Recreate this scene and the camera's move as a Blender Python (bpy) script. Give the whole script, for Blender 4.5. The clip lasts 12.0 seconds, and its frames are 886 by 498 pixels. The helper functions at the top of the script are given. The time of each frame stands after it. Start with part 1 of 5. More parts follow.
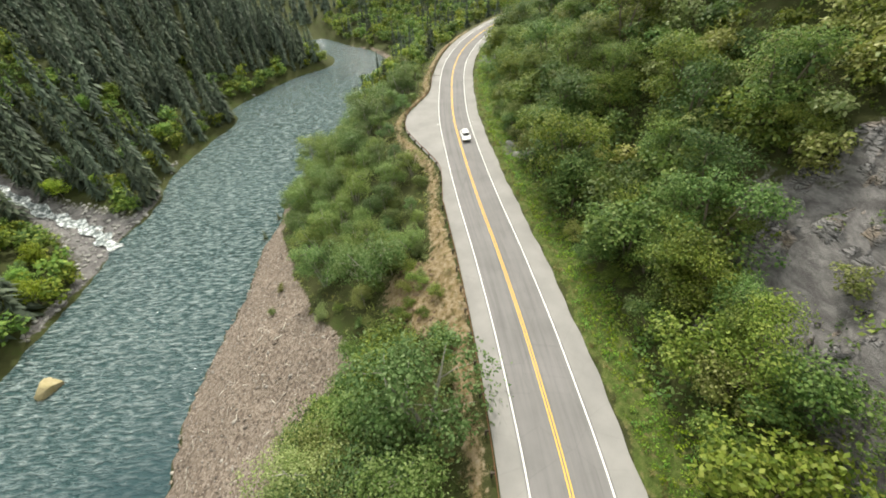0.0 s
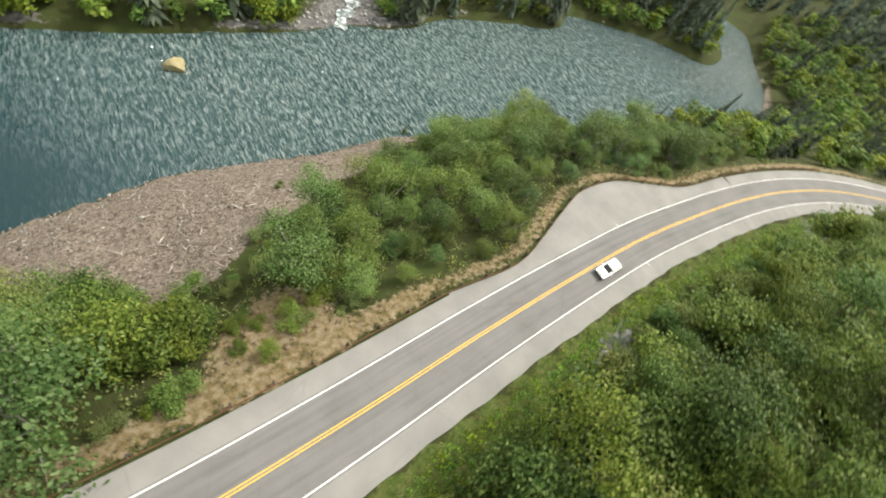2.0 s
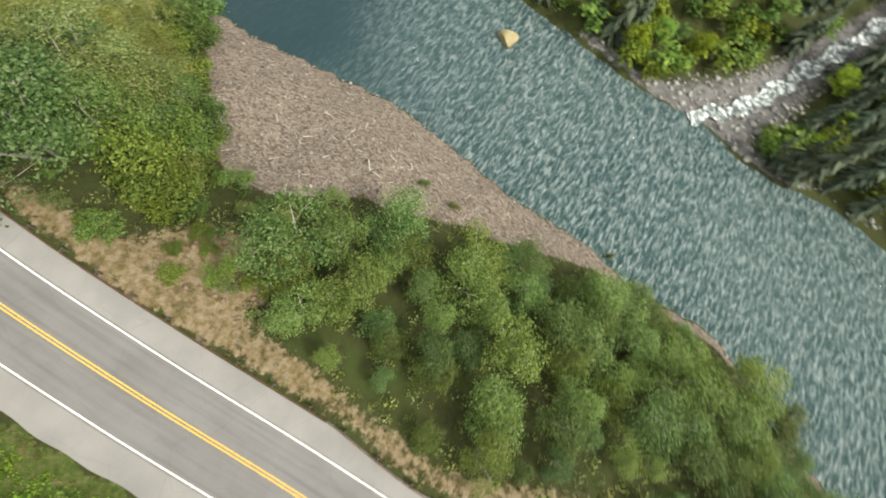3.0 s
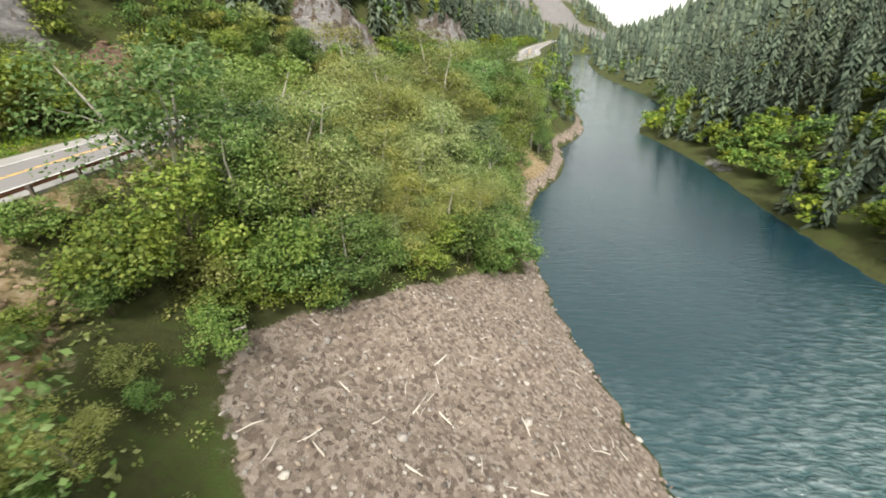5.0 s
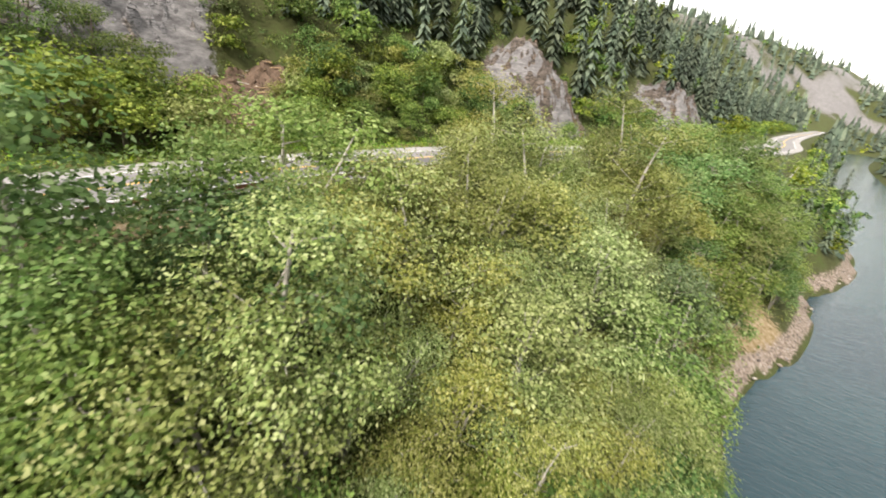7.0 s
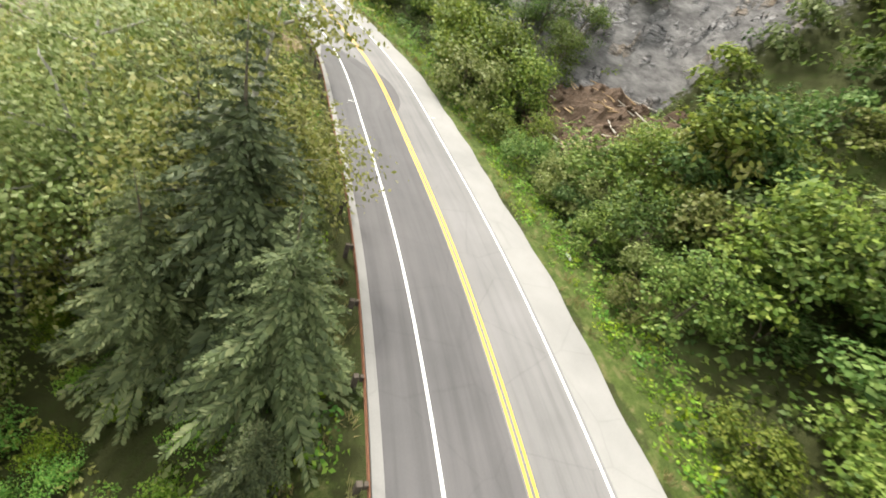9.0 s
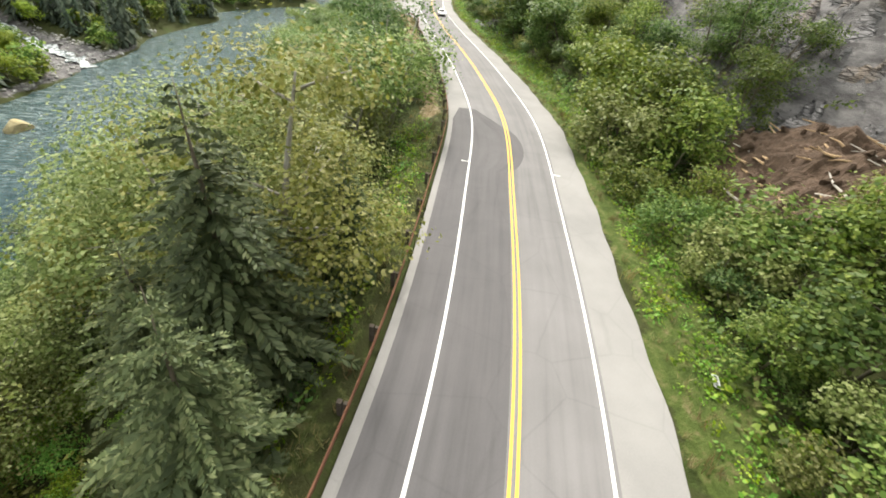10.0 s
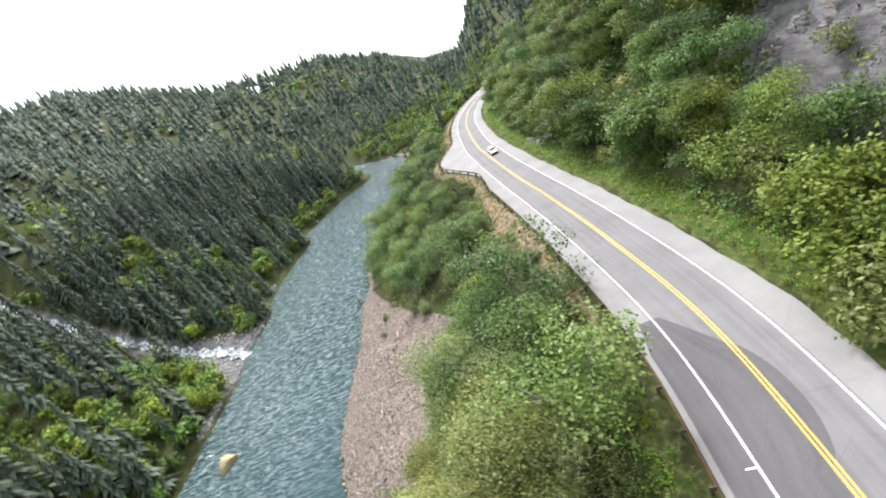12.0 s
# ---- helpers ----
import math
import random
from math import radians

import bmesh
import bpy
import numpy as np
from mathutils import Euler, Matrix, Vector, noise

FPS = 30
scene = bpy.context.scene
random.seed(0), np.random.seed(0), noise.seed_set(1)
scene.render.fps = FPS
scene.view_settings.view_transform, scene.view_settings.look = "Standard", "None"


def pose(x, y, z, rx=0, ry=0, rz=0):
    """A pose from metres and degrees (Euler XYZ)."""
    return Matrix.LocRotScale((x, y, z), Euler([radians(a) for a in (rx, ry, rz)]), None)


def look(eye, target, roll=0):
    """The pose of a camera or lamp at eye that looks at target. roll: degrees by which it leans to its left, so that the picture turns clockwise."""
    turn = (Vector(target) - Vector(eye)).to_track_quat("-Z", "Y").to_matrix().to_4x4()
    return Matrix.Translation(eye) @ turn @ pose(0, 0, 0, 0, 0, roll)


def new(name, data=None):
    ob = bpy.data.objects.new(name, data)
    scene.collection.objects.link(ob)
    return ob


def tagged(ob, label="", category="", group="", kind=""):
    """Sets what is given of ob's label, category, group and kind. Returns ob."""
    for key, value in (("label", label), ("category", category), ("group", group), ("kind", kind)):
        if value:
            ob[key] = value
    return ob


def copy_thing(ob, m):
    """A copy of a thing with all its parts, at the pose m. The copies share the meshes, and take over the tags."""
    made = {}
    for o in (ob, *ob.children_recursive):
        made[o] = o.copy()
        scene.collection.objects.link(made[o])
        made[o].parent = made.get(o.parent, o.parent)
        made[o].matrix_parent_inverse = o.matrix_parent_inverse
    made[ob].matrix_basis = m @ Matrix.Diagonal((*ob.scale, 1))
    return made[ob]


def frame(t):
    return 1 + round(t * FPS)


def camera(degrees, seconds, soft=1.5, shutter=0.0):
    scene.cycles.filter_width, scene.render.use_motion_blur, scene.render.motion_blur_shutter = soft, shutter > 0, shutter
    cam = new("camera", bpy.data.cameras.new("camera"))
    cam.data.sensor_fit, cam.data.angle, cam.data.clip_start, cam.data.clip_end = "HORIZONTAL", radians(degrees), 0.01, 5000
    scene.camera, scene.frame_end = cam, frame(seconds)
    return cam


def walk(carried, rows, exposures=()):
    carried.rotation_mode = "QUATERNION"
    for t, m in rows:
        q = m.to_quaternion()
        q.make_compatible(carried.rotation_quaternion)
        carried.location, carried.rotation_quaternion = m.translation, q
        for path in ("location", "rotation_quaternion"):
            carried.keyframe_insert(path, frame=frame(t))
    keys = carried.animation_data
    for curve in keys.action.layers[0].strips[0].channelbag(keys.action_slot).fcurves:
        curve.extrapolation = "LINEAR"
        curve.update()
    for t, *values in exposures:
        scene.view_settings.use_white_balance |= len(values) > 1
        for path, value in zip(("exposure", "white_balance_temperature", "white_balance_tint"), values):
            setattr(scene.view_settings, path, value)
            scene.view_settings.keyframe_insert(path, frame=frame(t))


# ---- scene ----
cam = camera(95.9, 12.0, soft=1.8, shutter=0.13)
PATH = [
    (0, (0.73, -37.18, 39.44), (4.21, -30.36, 33.01), -4.5),
    (0.5, (3.95, -33.32, 40.63), (6.68, -27.15, 33.25), -2.5),
    (1, (7.83, -28.47, 41.55), (10.31, -22.79, 33.70), 1.6),
    (1.5, (16.55, -22.12, 40.82), (18.09, -15.92, 33.13), 13.9),
    (2, (27.72, -10.54, 43.05), (27.10, -4.66, 34.98), 31.3),
    (2.5, (30.08, 4.65, 47.79), (28.61, 9.26, 39.04), 48.2),
    (3, (22.45, 18.74, 42.68), (19.54, 20.01, 33.20), 33.2),
    (3.3, (19.31, 26.91, 37.16), (15.48, 25.95, 27.97), 17.3),
    (3.6, (16.90, 33.50, 33.00), (13.11, 30.17, 24.36), 12.4),
    (4, (11.08, 30.93, 25.42), (6.92, 26.18, 17.66), 8.8),
    (4.4, (5.97, 26.78, 19.19), (1.85, 20.59, 12.50), 5.1),
    (4.85, (0.23, 22.11, 12.19), (-3.39, 14.44, 6.89), 1.0),
    (5.3, (-5.51, 17.44, 5.18), (-8.19, 8.56, 1.44), -3.1),
    (5.5, (-8.02, 15.57, 6.84), (-10.42, 6.70, 2.89), -0.1),
    (6, (-10.77, 10.71, 7.70), (-12.19, 1.68, 3.63), 2.3),
    (6.5, (-10.96, 4.33, 9.32), (-11.32, -4.65, 4.94), 8.4),
    (7, (-12.55, -3.61, 10.38), (-12.10, -12.80, 6.46), 6.9),
    (7.2, (-13.86, -8.97, 10.66), (-12.10, -17.91, 6.54), 9.5),
    (7.6, (-17.05, -22.09, 11.36), (-12.42, -29.66, 6.75), 16.0),
    (8, (-20.39, -35.79, 12.08), (-13.55, -41.02, 6.98), 22.7),
    (8.4, (-23.72, -49.50, 12.81), (-15.75, -51.81, 7.23), 29.5),
    (8.8, (-27.06, -63.21, 13.53), (-19.12, -62.51, 7.49), 36.2),
    (9, (-25.62, -66.79, 14.76), (-18.13, -63.97, 8.76), 23.9),
    (9.5, (-21.49, -69.33, 14.52), (-15.62, -63.44, 8.98), 6.4),
    (10, (-17.50, -68.10, 14.53), (-12.79, -61.63, 8.54), 8.7),
    (10.5, (-16.35, -64.86, 16.12), (-12.24, -57.36, 10.93), 2.6),
    (11, (-11.21, -59.44, 17.56), (-7.31, -51.38, 13.12), -1.0),
    (11.5, (-9.10, -54.17, 19.92), (-5.63, -45.81, 15.68), -6.5),
    (12, (-12.22, -51.31, 29.32), (-9.01, -42.82, 25.14), -28.3),
]
walk(cam, [(t, look(e, g, r)) for t, e, g, r in PATH], [(0, 0.64, 6650, 4), (1.5, 0.6, 6650, 4), (2.3, 0.5, 6650, 4), (4.4, 0.54, 6600, 5), (5.4, 1.03, 6500, 10), (7.3, 1.08, 6600, 12), (8.8, 1.2, 6500, 6), (9.5, 0.98, 6500, 6), (10.5, 0.92, 6400, 9), (12, 0.97, 5900, 12)])

# ---- light ----
world = bpy.data.worlds.new("overcast_sky")
scene.world = world
world.use_nodes = True
wn, wl = world.node_tree.nodes, world.node_tree.links
wn.clear()
sky = wn.new("ShaderNodeTexSky")
sky.sky_type = "NISHITA"
sky.sun_disc = False
sky.sun_elevation = radians(48)
sky.sun_rotation = radians(25)
sky.air_density, sky.dust_density, sky.ozone_density = 1.0, 6.0, 1.0
cloud = wn.new("ShaderNodeMixRGB")
cloud.inputs[0].default_value = 0.72
cloud.inputs[2].default_value = (9.5, 9.4, 8.7, 1)
bg = wn.new("ShaderNodeBackground")
bg.inputs[1].default_value = 0.128
wo = wn.new("ShaderNodeOutputWorld")
wl.new(sky.outputs[0], cloud.inputs[1])
wl.new(cloud.outputs[0], bg.inputs[0])
wl.new(bg.outputs[0], wo.inputs[0])
sun = new("sun", bpy.data.lights.new("sun", "SUN"))
sun.data.energy, sun.data.angle, sun.data.color = 3.1, radians(7), (1.0, 0.95, 0.86)
sun.matrix_world = look((0, 0, 0), (-0.28, -0.6, -0.75))


# ---- materials ----
def node_mat(name, rough=0.8, metal=0.0, spec=0.3):
    m = bpy.data.materials.new(name)
    m.use_nodes = True
    n, l = m.node_tree.nodes, m.node_tree.links
    b = n["Principled BSDF"]
    b.inputs["Roughness"].default_value, b.inputs["Metallic"].default_value = rough, metal
    b.inputs["Specular IOR Level"].default_value = spec
    return m, n, l, b


def noise_node(n, l, scale, detail=5, rough=0.6, vec=None):
    t = n.new("ShaderNodeTexNoise")
    t.inputs["Scale"].default_value, t.inputs["Detail"].default_value, t.inputs["Roughness"].default_value = scale, detail, rough
    if vec is not None:
        l.new(vec, t.inputs["Vector"])
    return t


def ramp_node(n, l, fac, stops):
    r = n.new("ShaderNodeValToRGB")
    e = r.color_ramp.elements
    while len(e) < len(stops):
        e.new(0.5)
    for q, (p, c) in zip(e, stops):
        q.position, q.color = p, (*c, 1)
    l.new(fac, r.inputs[0])
    return r


def mix_node(n, l, fac, a, b, mode="MIX"):
    x = n.new("ShaderNodeMixRGB")
    x.blend_type = mode
    for s, v in ((0, fac), (1, a), (2, b)):
        if isinstance(v, (int, float)):
            x.inputs[s].default_value = v
        elif isinstance(v, tuple):
            x.inputs[s].default_value = (*v, 1)
        else:
            l.new(v, x.inputs[s])
    return x


def bump_node(n, l, b, height, strength, distance):
    u = n.new("ShaderNodeBump")
    u.inputs["Strength"].default_value, u.inputs["Distance"].default_value = strength, distance
    l.new(height, u.inputs["Height"])
    l.new(u.outputs[0], b.inputs["Normal"])
    return u


def world_pos(n):
    return n.new("ShaderNodeNewGeometry").outputs["Position"]


def plain(name, dark, light, scale=3.0, rough=0.8, metal=0.0, bump=0.3, dist=0.01, spec=0.3):
    m, n, l, b = node_mat(name, rough, metal, spec)
    p = world_pos(n)
    a, c = noise_node(n, l, scale, 6, 0.65, p), noise_node(n, l, scale * 9, 4, 0.6, p)
    mid = mix_node(n, l, 0.4, a.outputs["Fac"], c.outputs["Fac"])
    r = ramp_node(n, l, mid.outputs[0], [(0.3, dark), (0.7, light)])
    l.new(r.outputs[0], b.inputs["Base Color"])
    bump_node(n, l, b, c.outputs["Fac"], bump, dist)
    return m


def leaf_mat(name, cols, clear=0.35, rough=0.55):
    """Leaves: each leaf its own tone, each plant its own tint, light shining through."""
    m, n, l, b = node_mat(name, rough, 0, 0.25)
    g = n.new("ShaderNodeNewGeometry")
    r = ramp_node(n, l, g.outputs["Random Per Island"], [(i / (len(cols) - 1), c) for i, c in enumerate(cols)])
    o = n.new("ShaderNodeObjectInfo")
    ti = n.new("ShaderNodeAttribute")
    ti.attribute_name = "tint"
    add, fr, mul, fr2 = (n.new("ShaderNodeMath") for _ in range(4))
    add.operation, fr.operation, mul.operation, fr2.operation = "ADD", "FRACT", "MULTIPLY", "FRACT"
    mul.inputs[1].default_value = 7.31
    l.new(o.outputs["Random"], add.inputs[0])
    l.new(ti.outputs["Fac"], add.inputs[1])
    l.new(add.outputs[0], fr.inputs[0])
    l.new(fr.outputs[0], mul.inputs[0])
    l.new(mul.outputs[0], fr2.inputs[0])
    h = n.new("ShaderNodeHueSaturation")
    for src, lo, hi, dst in ((fr.outputs[0], 0.468, 0.528, "Hue"), (fr2.outputs[0], 0.62, 1.35, "Value"), (fr.outputs[0], 1.06, 0.88, "Saturation")):
        k = n.new("ShaderNodeMapRange")
        k.inputs["To Min"].default_value, k.inputs["To Max"].default_value = lo, hi
        l.new(src, k.inputs["Value"])
        l.new(k.outputs[0], h.inputs[dst])
    l.new(r.outputs[0], h.inputs["Color"])
    l.new(h.outputs[0], b.inputs["Base Color"])
    t = n.new("ShaderNodeBsdfTranslucent")
    l.new(h.outputs[0], t.inputs[0])
    s = n.new("ShaderNodeMixShader")
    s.inputs[0].default_value = clear
    l.new(b.outputs[0], s.inputs[1])
    l.new(t.outputs[0], s.inputs[2])
    l.new(s.outputs[0], n["Material Output"].inputs[0])
    return m


M_ALDER = leaf_mat("alder_leaves", [(0.094, 0.13, 0.022), (0.166, 0.207, 0.048), (0.25, 0.285, 0.084), (0.37, 0.39, 0.17)], 0.42)
M_ALDER_GREEN = leaf_mat("green_alder_leaves", [(0.058, 0.112, 0.018), (0.105, 0.178, 0.036), (0.165, 0.24, 0.06), (0.255, 0.33, 0.12)], 0.42)
M_ALDER_PALE = leaf_mat("pale_leaves", [(0.095, 0.145, 0.04), (0.165, 0.22, 0.07), (0.24, 0.295, 0.115), (0.33, 0.375, 0.18)])
M_MAPLE = leaf_mat("maple_leaves", [(0.095, 0.179, 0.012), (0.168, 0.273, 0.018), (0.231, 0.336, 0.03), (0.315, 0.399, 0.042)])
M_SHRUB = leaf_mat("shrub_leaves", [(0.045, 0.09, 0.013), (0.09, 0.156, 0.024), (0.148, 0.222, 0.04), (0.225, 0.285, 0.07)], 0.38)
M_HERB = leaf_mat("herb_leaves", [(0.08, 0.18, 0.009), (0.14, 0.28, 0.018), (0.20, 0.35, 0.03), (0.29, 0.38, 0.05)], 0.42)
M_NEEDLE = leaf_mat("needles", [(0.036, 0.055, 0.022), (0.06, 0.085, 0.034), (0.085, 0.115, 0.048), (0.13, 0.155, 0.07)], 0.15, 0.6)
# needles lifted and shifted to bluish grey: distance haze put into the colour
M_NEEDLE_HAZED = leaf_mat("hazed_far_needles", [(0.034, 0.052, 0.034), (0.058, 0.082, 0.054), (0.084, 0.112, 0.074), (0.122, 0.152, 0.10)], 0.1, 0.7)
M_FAR_LEAF = leaf_mat("far_leaves", [(0.053, 0.105, 0.012), (0.095, 0.168, 0.018), (0.158, 0.231, 0.03), (0.252, 0.315, 0.048)], 0.3, 0.7)
M_DRY = leaf_mat("dry_grass", [(0.20, 0.17, 0.07), (0.28, 0.23, 0.10), (0.16, 0.19, 0.06), (0.33, 0.28, 0.15)], 0.3, 0.8)
M_BARK = plain("bark", (0.07, 0.055, 0.04), (0.20, 0.17, 0.13), 2.5, 0.9, 0, 0.8, 0.03)
M_BARK_PALE = plain("pale_bark", (0.22, 0.20, 0.17), (0.42, 0.40, 0.36), 3.0, 0.85, 0, 0.5, 0.01)
M_DRIFT = plain("driftwood", (0.38, 0.34, 0.29), (0.66, 0.62, 0.56), 4.0, 0.85, 0, 0.5, 0.01)


def stone_mat(name, cols, single=False):
    """Loose stones, each of its own tone."""
    m, n, l, b = node_mat(name, 0.88, 0, 0.25)
    p = world_pos(n)
    g = n.new("ShaderNodeNewGeometry")
    if single:
        g = n.new("ShaderNodeObjectInfo")
    r = ramp_node(n, l, g.outputs["Random" if single else "Random Per Island"], [(i / (len(cols) - 1), c) for i, c in enumerate(cols)])
    a = noise_node(n, l, 6.0, 5, 0.65, p)
    k = ramp_node(n, l, a.outputs["Fac"], [(0.3, (0.65, 0.65, 0.65)), (0.7, (1.2, 1.2, 1.2))])
    c = mix_node(n, l, 1.0, r.outputs[0], k.outputs[0], "MULTIPLY")
    l.new(c.outputs[0], b.inputs["Base Color"])
    bump_node(n, l, b, a.outputs["Fac"], 0.6, 0.03)
    return m


STONE_TONES = [(0.07, 0.06, 0.055), (0.22, 0.175, 0.14), (0.15, 0.13, 0.118), (0.30, 0.245, 0.20), (0.18, 0.165, 0.155), (0.42, 0.385, 0.345)]
M_STONE = stone_mat("beach_stone", STONE_TONES)
M_STONE_ONE = stone_mat("beach_stone_single", STONE_TONES, True)
M_GREYROCK = plain("grey_rock", (0.15, 0.145, 0.14), (0.46, 0.45, 0.43), 0.8, 0.85, 0, 0.9, 0.08)
M_BROWNROCK = plain("brown_rock", (0.11, 0.075, 0.05), (0.30, 0.22, 0.15), 0.9, 0.9, 0, 0.9, 0.06)


def bedded_rock(name, tones, tilt):
    """Fractured bedrock: tilted beds, joints and rust stains."""
    m, n, l, b = node_mat(name, 0.86, 0, 0.3)
    p = world_pos(n)
    lay = n.new("ShaderNodeMapping")
    lay.inputs["Rotation"].default_value = tuple(radians(a) for a in tilt)
    lay.inputs["Scale"].default_value = (0.45, 0.45, 2.2)
    l.new(p, lay.inputs["Vector"])
    beds, grain, stain = noise_node(n, l, 0.8, 8, 0.72, lay.outputs[0]), noise_node(n, l, 7.0, 5, 0.7, p), noise_node(n, l, 0.22, 4, 0.6, p)
    base = ramp_node(n, l, mix_node(n, l, 0.35, beds.outputs["Fac"], grain.outputs["Fac"]).outputs[0], [(0.32, tones[0]), (0.46, tones[1]), (0.56, tones[2]), (0.70, tones[3])])
    rust = ramp_node(n, l, stain.outputs["Fac"], [(0.52, (1, 1, 1)), (0.68, (1.0, 0.82, 0.62))])
    col = mix_node(n, l, 1.0, base.outputs[0], rust.outputs[0], "MULTIPLY")
    h = beds.outputs["Fac"]
    for scale, wide in ((0.55, 0.05), (1.7, 0.07)):
        v = n.new("ShaderNodeTexVoronoi")
        v.feature = "DISTANCE_TO_EDGE"
        v.inputs["Scale"].default_value = scale
        l.new(lay.outputs[0], v.inputs["Vector"])
        k = ramp_node(n, l, v.outputs["Distance"], [(0.0, (0.3, 0.3, 0.3)), (wide, (1, 1, 1))])
        col = mix_node(n, l, 0.75, col.outputs[0], k.outputs[0], "MULTIPLY")
        h = mix_node(n, l, 0.45, h, k.outputs[0]).outputs[0]
    l.new(col.outputs[0], b.inputs["Base Color"])
    bump_node(n, l, b, h, 1.0, 0.5)
    return m


M_CLIFF = bedded_rock("cliff_rock", [(0.06, 0.057, 0.06), (0.15, 0.143, 0.146), (0.23, 0.222, 0.225), (0.36, 0.35, 0.345)], (28, 22, 0))
M_DEBRIS = plain("slide_debris", (0.03, 0.019, 0.013), (0.20, 0.135, 0.095), 1.1, 0.95, 0, 1.0, 0.15)
M_BRANCH = plain("split_wood", (0.28, 0.17, 0.085), (0.60, 0.45, 0.28), 3.0, 0.9, 0, 0.4, 0.01)
M_BOULDER = plain("mossy_boulder", (0.22, 0.18, 0.06), (0.44, 0.38, 0.26), 0.5, 0.9, 0, 0.9, 0.05)
M_RUST = plain("rusty_steel", (0.11, 0.05, 0.03), (0.27, 0.13, 0.08), 3.0, 0.75, 0.3, 0.3, 0.004)
M_POST = plain("post_timber", (0.04, 0.03, 0.025), (0.12, 0.10, 0.08), 5.0, 0.9, 0, 0.4, 0.005)
M_PANEL = plain("grey_panel", (0.45, 0.46, 0.47), (0.62, 0.63, 0.64), 4.0, 0.5, 0.2, 0.1, 0.002)
M_TYRE = plain("rubber", (0.012, 0.012, 0.012), (0.03, 0.03, 0.03), 8.0, 0.85)
M_CARWHITE = plain("white_paint", (0.76, 0.76, 0.76), (0.82, 0.82, 0.82), 2.0, 0.25, 0, 0.0, 0.001, 0.5)
M_CARBLACK = plain("black_trim", (0.012, 0.012, 0.013), (0.025, 0.025, 0.027), 2.0, 0.3, 0, 0.0, 0.001, 0.5)
M_RIM = plain("alloy", (0.35, 0.35, 0.36), (0.5, 0.5, 0.5), 6.0, 0.35, 0.9, 0.1, 0.001)

M_BROWNCLIFF = bedded_rock("brown_cliff_rock", [(0.032, 0.026, 0.022), (0.085, 0.069, 0.058), (0.15, 0.122, 0.102), (0.27, 0.225, 0.19)], (60, 10, 0))


def make_asphalt(name, dark, light, crack, wear=0.0):
    m, n, l, b = node_mat(name, 0.88, 0, 0.25)
    p = world_pos(n)
    big, fine = noise_node(n, l, 0.18, 4, 0.6, p), noise_node(n, l, 14.0, 6, 0.75, p)
    mid = mix_node(n, l, 0.35, big.outputs["Fac"], fine.outputs["Fac"])
    r = ramp_node(n, l, mid.outputs[0], [(0.32, dark), (0.66, light)])
    v = n.new("ShaderNodeTexVoronoi")
    v.feature = "DISTANCE_TO_EDGE"
    v.inputs["Scale"].default_value = 0.22
    warp = mix_node(n, l, 0.12, p, noise_node(n, l, 0.9, 4, 0.6, p).outputs["Color"], "ADD")
    l.new(warp.outputs[0], v.inputs["Vector"])
    k = ramp_node(n, l, v.outputs["Distance"], [(0.0, (crack,) * 3), (0.012, (1, 1, 1))])
    c = mix_node(n, l, 1.0, r.outputs[0], k.outputs[0], "MULTIPLY")
    if wear:
        # wheel tracks and oil drip along the lanes, uneven down the road
        u, w = n.new("ShaderNodeAttribute"), n.new("ShaderNodeAttribute")
        u.attribute_name, w.attribute_name = "across", "along"
        xy = n.new("ShaderNodeCombineXYZ")
        l.new(u.outputs["Fac"], xy.inputs[0])
        long = n.new("ShaderNodeMath")
        long.operation = "MULTIPLY"
        long.inputs[1].default_value = 0.035
        l.new(w.outputs["Fac"], long.inputs[0])
        l.new(long.outputs[0], xy.inputs[1])
        streak = noise_node(n, l, 1.6, 5, 0.6, xy.outputs[0])
        f = ramp_node(n, l, streak.outputs["Fac"], [(0.32, (1 - wear,) * 3), (0.5, (1, 1, 1)), (0.68, (1 + wear * 0.5,) * 3)])
        c = mix_node(n, l, 1.0, c.outputs[0], f.outputs[0], "MULTIPLY")
    l.new(c.outputs[0], b.inputs["Base Color"])
    bump_node(n, l, b, fine.outputs["Fac"], 0.4, 0.006)
    return m


M_ASPHALT = make_asphalt("asphalt", (0.148, 0.142, 0.142), (0.20, 0.190, 0.192), 0.9, 0.17)
M_PATCH = make_asphalt("newer_asphalt", (0.088, 0.084, 0.087), (0.122, 0.114, 0.118), 0.93, 0.16)
M_SHOULDER = make_asphalt("shoulder_asphalt", (0.20, 0.192, 0.188), (0.285, 0.273, 0.265), 0.92)
M_WHITE = plain("white_line", (0.62, 0.62, 0.60), (0.82, 0.82, 0.80), 2.0, 0.7, 0, 0.2, 0.002)
M_YELLOW = plain("yellow_line", (0.62, 0.36, 0.05), (0.80, 0.50, 0.09), 2.0, 0.7, 0, 0.2, 0.002)


